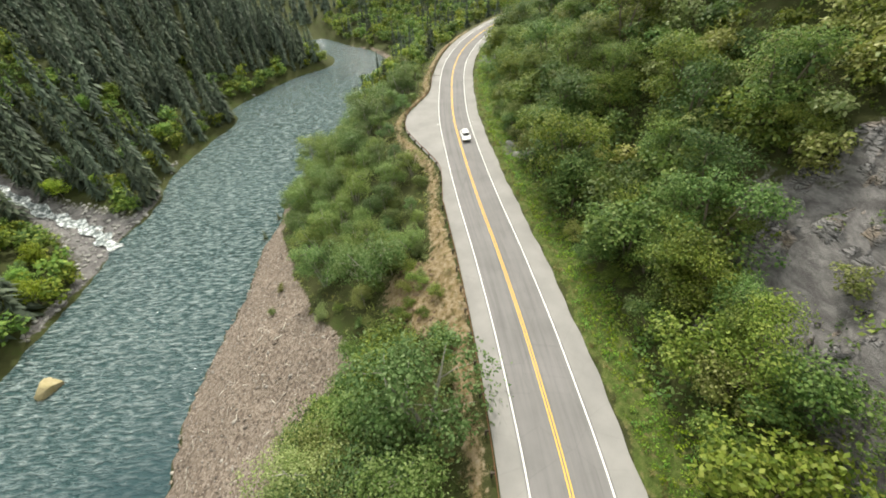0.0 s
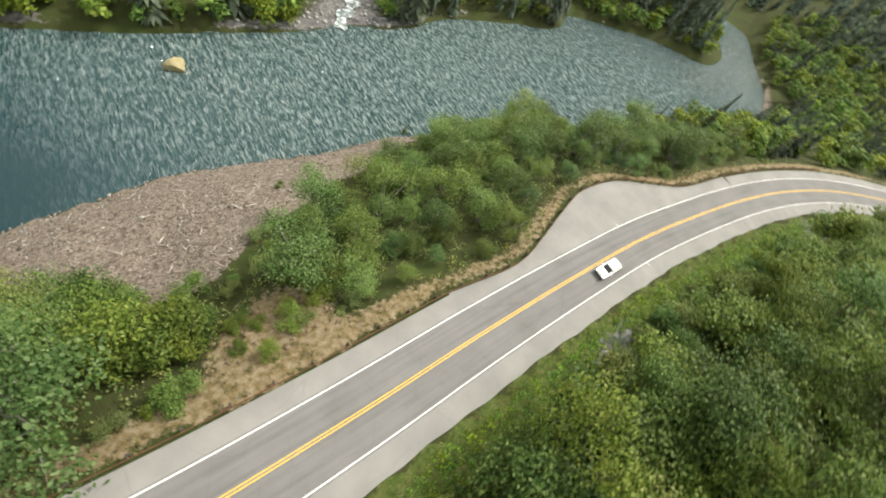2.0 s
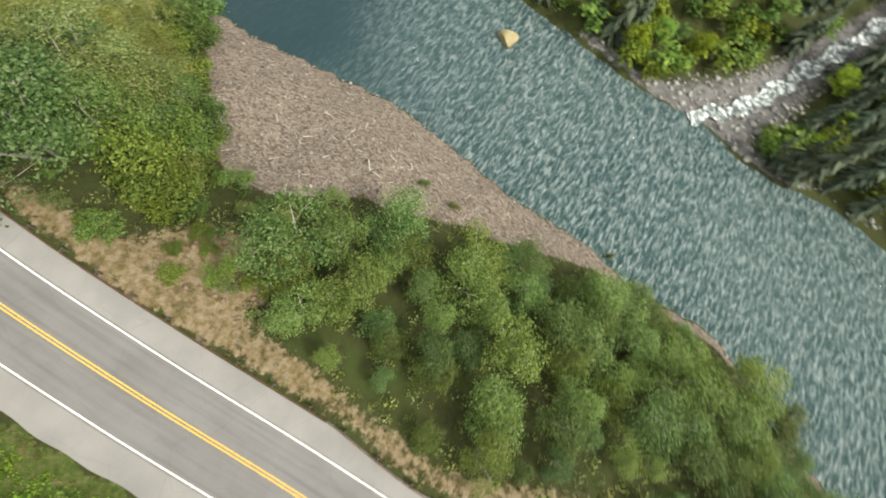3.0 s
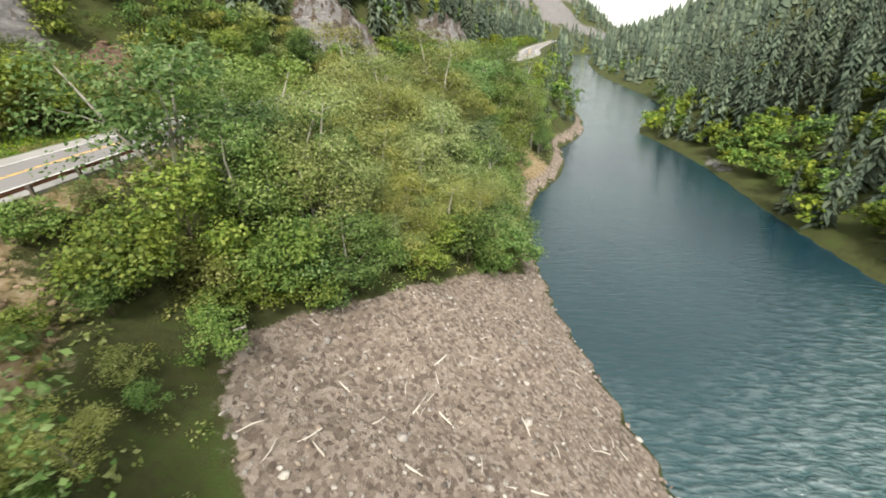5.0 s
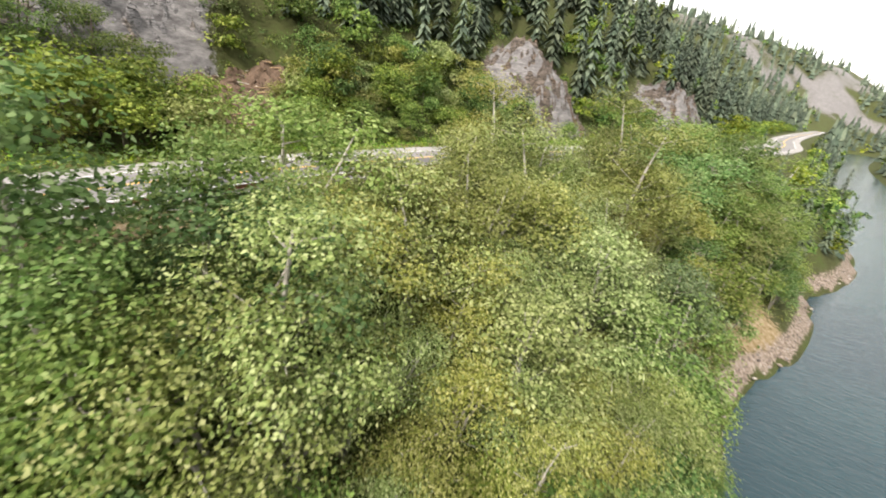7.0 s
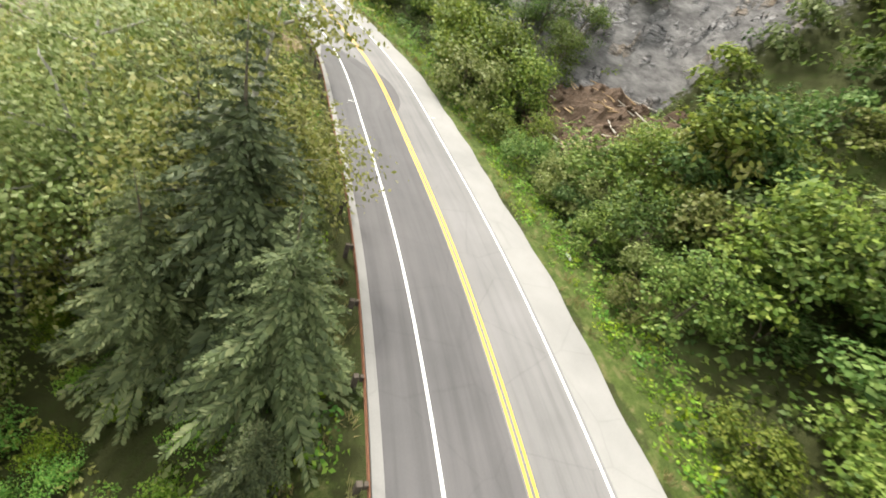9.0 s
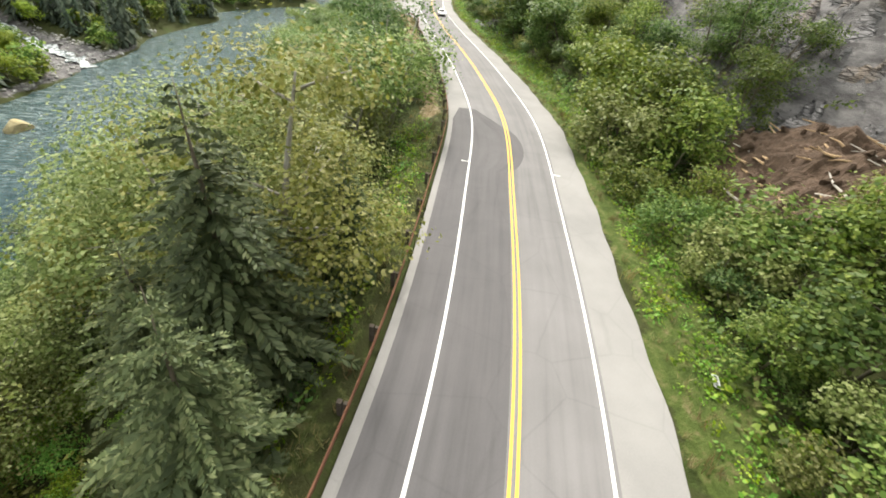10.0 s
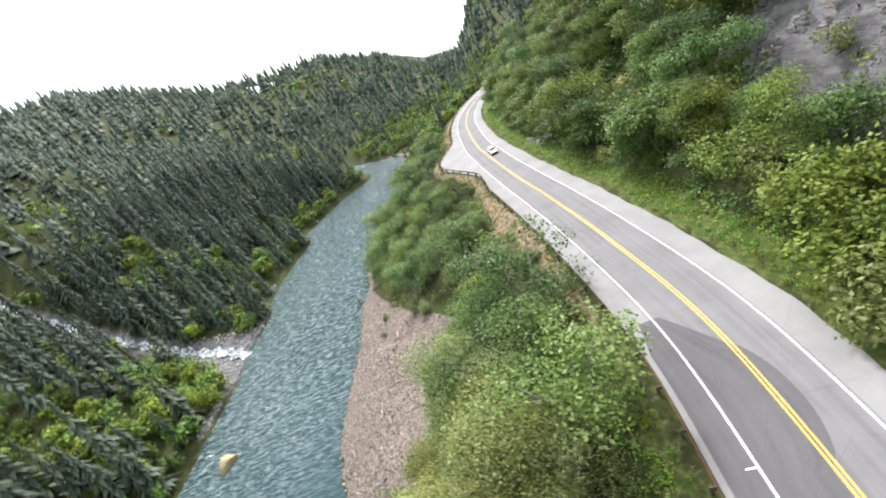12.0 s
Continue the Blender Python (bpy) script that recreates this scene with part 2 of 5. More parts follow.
def make_water():
    """River water: clear and dark where calm; aerated and turbid where it runs, with sky sheen and crest glints painted
    in.
    """
    m, n, l, b = node_mat("river_water", 0.09, 0, 0.3)
    p = world_pos(n)
    flow = n.new("ShaderNodeAttribute")
    flow.attribute_name = "current"
    big = noise_node(n, l, 0.02, 4, 0.55, p)
    calm = ramp_node(n, l, big.outputs["Fac"], [(0.35, (0.004, 0.020, 0.030)), (0.65, (0.008, 0.032, 0.040))])
    # turbid running water, its colour also lifted to stand in for sky sheen
    milky_sheen = ramp_node(n, l, big.outputs["Fac"], [(0.35, (0.032, 0.08, 0.086)), (0.65, (0.06, 0.115, 0.12))])
    turn = n.new("ShaderNodeMapping")
    turn.vector_type = "TEXTURE"
    turn.inputs["Rotation"].default_value = (0, 0, radians(-26))
    turn.inputs["Scale"].default_value = (3.4, 1.0, 1.0)
    l.new(p, turn.inputs["Vector"])
    w1 = noise_node(n, l, 1.5, 2, 0.5, turn.outputs[0])
    w1.inputs["Distortion"].default_value = 0.5
    w2 = noise_node(n, l, 3.0, 3, 0.6, turn.outputs[0])
    w2.inputs["Distortion"].default_value = 0.6
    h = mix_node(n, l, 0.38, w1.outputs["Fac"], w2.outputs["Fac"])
    # bright sky glints put into the base colour by wave height
    crest_glint = ramp_node(n, l, h.outputs[0], [(0.43, (0, 0, 0)), (0.51, (0.28, 0.28, 0.28)), (0.64, (1, 1, 1))])
    run = mix_node(n, l, crest_glint.outputs[0], milky_sheen.outputs[0], (0.33, 0.40, 0.41))
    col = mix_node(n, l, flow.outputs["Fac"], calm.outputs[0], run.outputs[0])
    l.new(col.outputs[0], b.inputs["Base Color"])
    amp = n.new("ShaderNodeMath")
    amp.operation = "MULTIPLY"
    l.new(h.outputs[0], amp.inputs[0])
    k = n.new("ShaderNodeMapRange")
    k.inputs["To Min"].default_value, k.inputs["To Max"].default_value = 0.03, 1.0
    l.new(flow.outputs["Fac"], k.inputs["Value"])
    l.new(k.outputs[0], amp.inputs[1])
    gloss = n.new("ShaderNodeMapRange")
    gloss.inputs["To Min"].default_value, gloss.inputs["To Max"].default_value = 0.3, 0.8
    l.new(flow.outputs["Fac"], gloss.inputs["Value"])
    l.new(gloss.outputs[0], b.inputs["Specular IOR Level"])
    bump_node(n, l, b, amp.outputs[0], 1.0, 3.0)
    return m


M_WATER = make_water()


def make_rapids():
    m, n, l, b = node_mat("white_water", 0.35, 0, 0.5)
    p = world_pos(n)
    a = noise_node(n, l, 0.9, 6, 0.7, p)
    r = ramp_node(n, l, a.outputs["Fac"], [(0.42, (0.05, 0.07, 0.07)), (0.50, (0.22, 0.25, 0.26)), (0.56, (0.68, 0.72, 0.74)), (0.64, (0.86, 0.88, 0.89))])
    l.new(r.outputs[0], b.inputs["Base Color"])
    bump_node(n, l, b, a.outputs["Fac"], 1.0, 0.3)
    return m


M_RAPIDS = make_rapids()


def make_ground():
    """Soil, with gravel, bare rock, verge grass and forest floor where the masks of the sheet say so."""
    m, n, l, b = node_mat("ground", 0.95, 0, 0.15)
    p = world_pos(n)
    n1, n2, n3 = noise_node(n, l, 0.16, 5, 0.65, p), noise_node(n, l, 1.4, 6, 0.7, p), noise_node(n, l, 9.0, 5, 0.7, p)
    soil = ramp_node(n, l, mix_node(n, l, 0.5, n1.outputs["Fac"], n2.outputs["Fac"]).outputs[0], [(0.3, (0.028, 0.034, 0.013)), (0.5, (0.055, 0.06, 0.022)), (0.62, (0.05, 0.075, 0.018)), (0.75, (0.085, 0.08, 0.035))])
    v = n.new("ShaderNodeTexVoronoi")
    v.inputs["Scale"].default_value = 3.0
    l.new(p, v.inputs["Vector"])
    gravel = ramp_node(n, l, mix_node(n, l, 0.45, v.outputs["Color"], n3.outputs["Fac"]).outputs[0], [(0.25, (0.09, 0.07, 0.058)), (0.5, (0.20, 0.16, 0.132)), (0.8, (0.34, 0.29, 0.25))])
    tan = ramp_node(n, l, n2.outputs["Fac"], [(0.28, (0.07, 0.075, 0.025)), (0.42, (0.17, 0.125, 0.06)), (0.55, (0.26, 0.20, 0.125)), (0.72, (0.33, 0.28, 0.21))])
    st = n.new("ShaderNodeMapping")
    st.inputs["Scale"].default_value = (0.35, 0.35, 1.1)
    st.inputs["Rotation"].default_value = (radians(25), radians(18), 0)
    l.new(p, st.inputs["Vector"])
    band = noise_node(n, l, 0.9, 8, 0.75, st.outputs[0])
    rock = ramp_node(n, l, band.outputs["Fac"], [(0.28, (0.05, 0.046, 0.046)), (0.45, (0.12, 0.114, 0.115)), (0.58, (0.20, 0.19, 0.19)), (0.75, (0.32, 0.31, 0.30))])
    grass = ramp_node(n, l, n2.outputs["Fac"], [(0.3, (0.045, 0.065, 0.016)), (0.52, (0.085, 0.115, 0.028)), (0.64, (0.15, 0.14, 0.06)), (0.78, (0.24, 0.20, 0.12))])
    snow = (0.85, 0.87, 0.9)
    col = soil.outputs[0]
    for key, top in (("grass", grass.outputs[0]), ("tan", tan.outputs[0]), ("gravel", gravel.outputs[0]), ("rock", rock.outputs[0]), ("snow", snow)):
        a = n.new("ShaderNodeAttribute")
        a.attribute_name = key
        s = n.new("ShaderNodeMath")
        s.operation = "ADD"
        l.new(a.outputs["Fac"], s.inputs[0])
        l.new(n2.outputs["Fac"], s.inputs[1])
        f = ramp_node(n, l, s.outputs[0], [(0.86, (0, 0, 0)), (1.02, (1, 1, 1))])
        col = mix_node(n, l, f.outputs[0], col, top).outputs[0]
    l.new(col, b.inputs["Base Color"])
    hh = mix_node(n, l, 0.5, band.outputs["Fac"], n3.outputs["Fac"])
    bump_node(n, l, b, hh.outputs[0], 0.9, 0.35)
    return m


M_GROUND = make_ground()


# ---- plan ----
def smooth_line(pts, step):
    """A Catmull-Rom line through the points, resampled to an even step."""
    p = np.array(pts, float)
    p = np.vstack([2 * p[0] - p[1], p, 2 * p[-1] - p[-2]])
    out = []
    for i in range(1, len(p) - 2):
        for t in np.linspace(0, 1, 24, endpoint=False):
            a, b, c, d = p[i - 1], p[i], p[i + 1], p[i + 2]
            out.append(0.5 * (2 * b + (c - a) * t + (2 * a - 5 * b + 4 * c - d) * t * t + (3 * b - a - 3 * c + d) * t**3))
    out = np.array(out + [p[-2]])
    s = np.r_[0, np.cumsum(np.hypot(*np.diff(out, axis=0).T))]
    k = np.arange(0, s[-1], step)
    return np.stack([np.interp(k, s, out[:, 0]), np.interp(k, s, out[:, 1])], 1)


def offset_line(line, d):
    """The line moved sideways, to the right for d > 0."""
    t = np.gradient(line, axis=0)
    t /= np.linalg.norm(t, axis=1, keepdims=True)
    return line + np.stack([t[:, 1], -t[:, 0]], 1) * np.asarray(d).reshape(-1, 1)


def side(line, q):
    """Signed distance of points q from a line (right of its run is positive) and the index of the nearest place."""
    d, near = np.zeros(len(q)), np.zeros(len(q), int)
    coarse = line[::8]
    for i in range(0, len(q), 20000):
        p = q[i : i + 20000]
        first = ((p[:, None] - coarse[None]) ** 2).sum(-1).argmin(1) * 8
        some = np.clip(first[:, None] + np.arange(-9, 10), 0, len(line) - 1)
        dd = ((p[:, None] - line[some]) ** 2).sum(-1)
        best = dd.argmin(1)
        near[i : i + 20000] = some[np.arange(len(p)), best]
        d[i : i + 20000] = np.sqrt(dd.min(1))
    t = np.gradient(line, axis=0)[near]
    w = q - line[near]
    return d * np.where(w[:, 0] * t[:, 1] - w[:, 1] * t[:, 0] >= 0, 1, -1), near


WATER_Z = -22.6
ROAD = smooth_line([(-1300, -1640), (-440, -570), (-270, -360), (-180, -245), (-132, -176), (-91.8, -132.7), (-78.2, -120.9), (-63.8, -110.2), (-49.5, -99.2), (-35.6, -87.9), (-21.8, -76.3), (-9.3, -63.4), (1.9, -49.3), (12.4, -34.7), (20.6, -18.7), (27.9, -2.3), (34.8, 14.4), (42.0, 30.8), (49.6, 47), (58.2, 62.4), (67.6, 77.6), (78.4, 92.2), (91.2, 105.8), (105.8, 117.8), (121.1, 127.8), (137.1, 136.1), (153.9, 142.8), (178, 150), (230, 160), (330, 180), (520, 220), (1000, 300), (2300, 500)], 1.0)
SHORE_E = smooth_line([(-1460, -1700), (-620, -760), (-470, -560), (-300, -350), (-215, -255), (-158, -182), (-124, -122), (-103, -95.5), (-84, -82), (-78, -73), (-66, -59), (-49, -46), (-39, -31), (-31.5, -15), (-27.2, 0), (-23.3, 14), (-16, 28), (-9, 40), (-4, 52), (3, 62.5), (10.5, 80), (28, 94), (41, 114), (54, 136), (75, 160), (90, 185), (92, 215), (84, 250), (86, 320), (110, 450), (190, 900), (200, 2200)], 1.5)
SHORE_W = smooth_line([(-1600, -1760), (-760, -820), (-560, -600), (-400, -440), (-262, -260), (-182, -131), (-128, -92), (-119, -78), (-106, -50), (-91, -26), (-78, -3), (-70, 17), (-58, 35), (-50, 50), (-44, 60), (-39.2, 71), (-38, 78), (-30, 88), (-26, 98), (-21.5, 114), (-8, 134), (4, 150), (4, 166), (22, 182), (40, 194), (62, 203), (68, 225), (60, 260), (62, 330), (86, 450), (166, 900), (176, 2200)], 1.5)
STREAM = smooth_line([(-37, 76), (-44, 91), (-58, 108), (-74, 128), (-92, 151), (-115, 175), (-150, 200)], 1.0)
YI = [int(np.argmin(((ROAD - p) ** 2).sum(1))) for p in ((36.0, 13), (70, 76), (-30, -83))]
RAIL_PLAIN = offset_line(ROAD, -6.4)
TURNOUT = smooth_line([tuple(RAIL_PLAIN[YI[0]]), (33.8, 26), (35.0, 33), (35.6, 40), (36.8, 48), (41, 56), (47, 61.5), (54, 68), tuple(RAIL_PLAIN[YI[1]])], 1.0)
RAIL = np.vstack([RAIL_PLAIN[: YI[0]], TURNOUT, RAIL_PLAIN[YI[1] + 1 :]])


def fbm(q, scale, octaves=4, seed=0.0):
    """Value noise in the plane, -1 to 1, from sums of turned sines hashed per cell."""
    out, amp, tot = np.zeros(len(q)), 1.0, 0.0
    x, y = q[:, 0] / scale + 17.3 + seed, q[:, 1] / scale + 5.1 - seed
    for o in range(octaves):
        xi, yi = np.floor(x), np.floor(y)
        u, v = x - xi, y - yi
        u, v = u * u * (3 - 2 * u), v * v * (3 - 2 * v)

        def corner(a, b):
            k = np.sin((xi + a) * 127.1 + (yi + b) * 311.7 + o * 13.7) * 43758.5453
            return (k - np.floor(k)) * 2 - 1

        out += amp * ((corner(0, 0) * (1 - u) + corner(1, 0) * u) * (1 - v) + (corner(0, 1) * (1 - u) + corner(1, 1) * u) * v)
        tot += amp
        amp *= 0.5
        x, y = (x * 0.8 - y * 0.6) * 2.03 + 3.7, (x * 0.6 + y * 0.8) * 2.03 + 1.9
    return out / tot


def ss(a, b, x):
    t = np.clip((x - a) / (b - a), 0, 1)
    return t * t * (3 - 2 * t)


CLIFFS = ((33, -56, 9.5, 15, 1.5), (46, -32, 10.5, 14.5, 1.5), (-25, -106, 14, 10, 1.6), (-77, -140, 17, 13, 1.7))
SKY_AZ = (-180, -160, -149, -143, -139, -135, -131, -127, -121, -100, -60, -20, -8, -2, 5, 14, 19, 26, 31, 36, 42, 60, 120, 160, 180)
SKY_RISE = (0.22, 0.175, 0.14, 0.105, 0.055, -0.005, 0.015, 0.055, 0.06, 0.13, 0.28, 0.25, 0.225, 0.18, 0.125, 0.11, 0.105, 0.055, -0.01, -0.03, 0.12, 0.35, 0.4, 0.26, 0.22)


def beach(q, de):
    """The gravel beach below the wood: 1 inside, fading at its rim."""
    x, y = q[:, 0], q[:, 1]
    top = np.interp(y, (-21, -14, -9, -6, -3, 4, 12, 24, 34, 45, 58, 64), (-34, -17, -8, -1, 3, 3.0, 1.5, 1.0, 1.0, 2.0, 2.0, 0)) + 1.4 * fbm(q, 5, 3, 3.0)
    return ss(-1.5, 1.0, top - x) * ss(-1, 0.5, de) * ss(-24, -19, y) * (1 - ss(58, 64, y))


def terrain(q):
    """Height of the ground and its surface masks at points in the plane."""
    dr, near = side(ROAD, q)
    dl, _ = side(RAIL, q)
    de, _ = side(SHORE_E, q)
    dw, _ = side(SHORE_W, q)
    ds, si = side(STREAM, q)
    ds = np.abs(ds)
    n20, n6, n2 = fbm(q, 22), fbm(q, 6.5, 3, 4.0), fbm(q, 2.2, 3, 9.0)
    n90 = fbm(q, 130, 5, 2.0)
    y = q[:, 1]
    # river bank between the shore and the guard rail
    below = np.clip(-dl - 1.2, 0, None)
    a = np.clip(de, 0, None) / (np.clip(de, 0, None) + below + 1e-6)
    bank = WATER_Z + 0.25 + (-0.35 - WATER_Z) * a**0.92 + (n6 * 0.9 + n2 * 0.35) * ss(0, 4, below) * ss(0, 3, de)
    bank += 1.4 * n20 * ss(0, 10, below) * ss(0, 8, de)
    # hillside right of the road
    r = dr - 6.6
    apron = np.exp(-(((q[:, 0] - 16) / 16) ** 2 + ((y + 58) / 13) ** 2))
    rr = np.clip(r - 9 * apron, 0, None)
    hill = -0.25 * ss(0, 1.5, r) + 0.9 * ss(2.0, 6.5, rr) + 0.50 * np.clip(rr - 5, 0, 9) + 1.0 * np.clip(rr - 14, 0, 60) + 0.72 * np.clip(rr - 74, 0, 380) * (1 + 0.2 * n90)
    hill += (n20 * 3.2 + n6 * 1.3 + n2 * 0.4) * ss(4, 18, rr) + n2 * 0.12
    hill *= 1 - 0.75 * ss(165, 250, -y)
    cliff = sum(k * np.exp(-(((q[:, 0] - cx) / sx) ** 2 + ((y - cy) / sy) ** 2)) for cx, cy, sx, sy, k in CLIFFS)
    brown = sum(np.exp(-(((q[:, 0] - cx) / sx) ** 2 + ((y - cy) / sy) ** 2)) for cx, cy, sx, sy, _ in CLIFFS[2:])
    hill += 10 * ss(0.25, 0.9, brown) * ss(5, 12, r)
    ledge = np.floor((hill + n6 * 1.2) / 2.6) * 2.6 + 2.6 * ss(0.35, 1.0, ((hill + n6 * 1.2) / 2.6) % 1.0)
    hill = hill + np.clip(cliff, 0, 1) * (ledge - hill) * 0.8 + np.clip(cliff, 0, 1) * n2 * 0.7
    # far bank
    w = np.clip(-dw, 0, None)
    delta = np.exp(-((ds / 24) ** 2)) * np.exp(-((w / 110) ** 2))
    up = 0.35 + 1.6 * ss(0, 4, w) * (1 - 0.7 * delta) + (0.10 + 0.42 * (1 - delta)) * np.clip(w - 5, 0, 22) + (0.14 + 0.34 * ss(-650, -150, y) + 0.16 * ss(-20, 80, y)) * np.clip(w - 24, 0, 560) * (1 + 0.22 * n90) * (1 - 0.75 * delta)
    west = WATER_Z + up + (n20 * 2.5 + n6 * 0.8) * ss(5, 22, w) + n2 * 0.4 * ss(0, 3, w)
    west -= 1.6 * np.exp(-((ds / 4.0) ** 2)) * ss(1, 8, w)
    bed = WATER_Z - 3 * ss(0, 5, np.minimum(-de, dw))
    bed = np.where(y < -900, WATER_Z + 0.2 * (-900 - y), bed)
    z = np.where(de < 0, np.where(dw > 0, bed, west), np.where(dl < 0, bank, np.where(r > 0, hill, -0.30)))
    z = np.where((de < 0) & (dw > 0) & (y > -890), np.minimum(z, WATER_Z - 0.15), z)
    # far ridges round the valley
    far = np.hypot(q[:, 0] + 12, y + 20)
    az = np.degrees(np.arctan2(q[:, 0] + 12, y + 20))
    ridge = 5 + np.interp(az, SKY_AZ, SKY_RISE) * far * (1 - 0.35 * ss(900, 2500, far)) + (14 * n90 + 25 * fbm(q, 420, 4, 7.0)) * ss(300, 700, far)
    near_in = np.interp(az, (-155, -145, -128, -118, -75, -55, 55, 75), (480, 740, 740, 480, 480, 290, 290, 480))
    blend = np.clip((far - near_in) / 330, 0, 1)
    z = z * (1 - blend) + ridge * blend
    home = 1 - ss(240, 330, far)
    cover = np.clip(cliff * 1.15 - 0.32 + 0.4 * n6, 0, 0.8)
    rock = cover * (r > 5) + 0.62 * (ss(0.3, 1.0, w) - ss(2.0, 4.5, w)) * (dw < 0) * home * ss(0.15, 0.6, n20 + np.exp(-((ds / 28) ** 2))) + 0.75 * np.clip(np.exp(-((ds / (8 + 7 * np.exp(-((w / 20) ** 2)))) ** 2)) * 1.6 - 0.6, 0, 1) * (dw < 0) * (w < 110)
    rock += 0.6 * np.exp(-(((q[:, 0] - 51) / 4) ** 2 + ((y - 24) / 9) ** 2)) * (r > 1.5) + 0.7 * np.exp(-(((q[:, 0] - 87) / 7) ** 2 + ((y - 80) / 14) ** 2)) * (r > 1)
    rock += 0.62 * ss(600, 900, far) * ss(0.05 - 0.35 * (y < -300), 0.5, fbm(q, 60, 4, 3.0) + 0.5 * fbm(q, 400, 3, 5.0))
    gravel = np.maximum(0.8 * beach(q, de), (1 - ss(1.5, 4.5, de)) * 0.65 * home) * (de > 0) * (dl < -4)
    slip = np.exp(-(((q[:, 0] - 15.5) / 5.5) ** 2 + ((y - 0) / 8) ** 2))
    tan = (np.exp(-(((dl + 1.8) / 1.7) ** 2)) * (0.62 + 0.25 * n6) * (y > -32) + 0.95 * slip + 0.9 * np.exp(-(((q[:, 0] + 40) / 7) ** 2 + ((y + 50) / 9) ** 2)) + 0.8 * np.exp(-(((q[:, 0] + 56) / 10) ** 2 + ((y + 60) / 9) ** 2))) * (dl < 0) * (de > 0) * home
    grass = 0.75 * (0.6 * np.exp(-(((dl + 2) / 3) ** 2)) * (dl < 0) * (y <= -32) + (1 - ss(3, 7, r)) * (r > 0)) * home
    snow = 0.95 * ss(95, 150, z + 60 * n90) * ss(900, 1200, far) * (y < 0) + 0.9 * ss(0.25, 0.5, fbm(q, 120, 4, 1.0)) * ss(620, 700, far) * (np.abs(az - 13) < 4)
    return z, dict(rock=np.clip(rock, 0, 0.85), gravel=gravel, tan=np.clip(tan, 0, 0.85), grass=grass, snow=snow), dict(dr=dr, dl=dl, de=de, dw=dw, ds=ds, r=r)


def ground_z(x, y):
    return float(terrain(np.array([[x, y]], float))[0][0])


# ---- mesh helpers ----
def mesh_of(name, verts, faces, *mats, smooth=False):
    me = bpy.data.meshes.new(name)
    if isinstance(verts, np.ndarray) and isinstance(faces, np.ndarray):
        me.vertices.add(len(verts))
        me.vertices.foreach_set("co", np.ascontiguousarray(verts, dtype=np.float32).ravel())
        me.loops.add(faces.size)
        me.loops.foreach_set("vertex_index", np.ascontiguousarray(faces, dtype=np.int32).ravel())
        me.polygons.add(len(faces))
        me.polygons.foreach_set("loop_start", np.arange(len(faces), dtype=np.int32) * faces.shape[1])
        me.update(calc_edges=True)
    else:
        me.from_pydata([tuple(v) for v in verts], [], faces.tolist() if isinstance(faces, np.ndarray) else faces)
    for m in mats:
        me.materials.append(m)
    if smooth:
        me.polygons.foreach_set("use_smooth", [True] * len(me.polygons))
    me.update()
    return me


def part(name, bm, material, parent, label=""):
    """Links a bmesh or a mesh as one object under a thing or a part."""
    if isinstance(bm, bpy.types.Mesh):
        me = bm
    else:
        me = bpy.data.meshes.new(name)
        bm.to_mesh(me)
        bm.free()
        me.materials.append(material)
    ob = new(name, me)
    ob.parent = parent
    if label:
        tagged(ob, label)
    return ob


def box_bm(sx, sy, sz, at=(0, 0, 0), bevel=0.0, turn=None):
    bm = bmesh.new()
    bmesh.ops.create_cube(bm, size=1)
    bmesh.ops.scale(bm, vec=(sx, sy, sz), verts=bm.verts)
    if bevel:
        bmesh.ops.bevel(bm, geom=bm.edges[:], offset=bevel, segments=2, affect="EDGES", profile=0.5)
    if turn is not None:
        bmesh.ops.transform(bm, matrix=turn, verts=bm.verts)
    bmesh.ops.translate(bm, vec=at, verts=bm.verts)
    return bm


def tube(points, radii, sides=6):
    """Vertices and faces of a tapered tube along points."""
    p = np.array(points, float)
    t = np.gradient(p, axis=0)
    t /= np.linalg.norm(t, axis=1, keepdims=True) + 1e-9
    v, f = [], []
    for i in range(len(p)):
        ref = np.array([1.0, 0, 0]) if abs(t[i][0]) < 0.8 else np.array([0, 1.0, 0])
        a = np.cross(t[i], ref)
        a /= np.linalg.norm(a)
        b = np.cross(t[i], a)
        for k in range(sides):
            w = 2 * math.pi * k / sides
            v.append(p[i] + radii[i] * (math.cos(w) * a + math.sin(w) * b))
    for i in range(len(p) - 1):
        for k in range(sides):
            f.append((i * sides + k, i * sides + (k + 1) % sides, (i + 1) * sides + (k + 1) % sides, (i + 1) * sides + k))
    f.append(tuple(range(sides))[::-1])
    f.append(tuple((len(p) - 1) * sides + k for k in range(sides)))
    return v, f


def join(pieces):
    v, f = [], []
    for a, b in pieces:
        o = len(v)
        v += [tuple(x) for x in a]
        f += [tuple(i + o for i in q) for q in b]
    return v, f


def leaf_quads(centre, normal, size, rng, fold=0.25):
    """Folded leaves: one rhombus a leaf, about its centre, facing roughly along its normal."""
    n = normal + rng.normal(0, 0.45, normal.shape)
    n /= np.linalg.norm(n, axis=1, keepdims=True) + 1e-9
    a = np.cross(n, rng.normal(0, 1, n.shape))
    a /= np.linalg.norm(a, axis=1, keepdims=True) + 1e-9
    b = np.cross(n, a)
    s = size[:, None]
    v = np.stack([centre - a * s, centre + b * s * 0.62 - n * s * fold, centre + a * s, centre - b * s * 0.62 - n * s * fold], 1).reshape(-1, 3)
    return v, np.arange(len(v)).reshape(-1, 4)


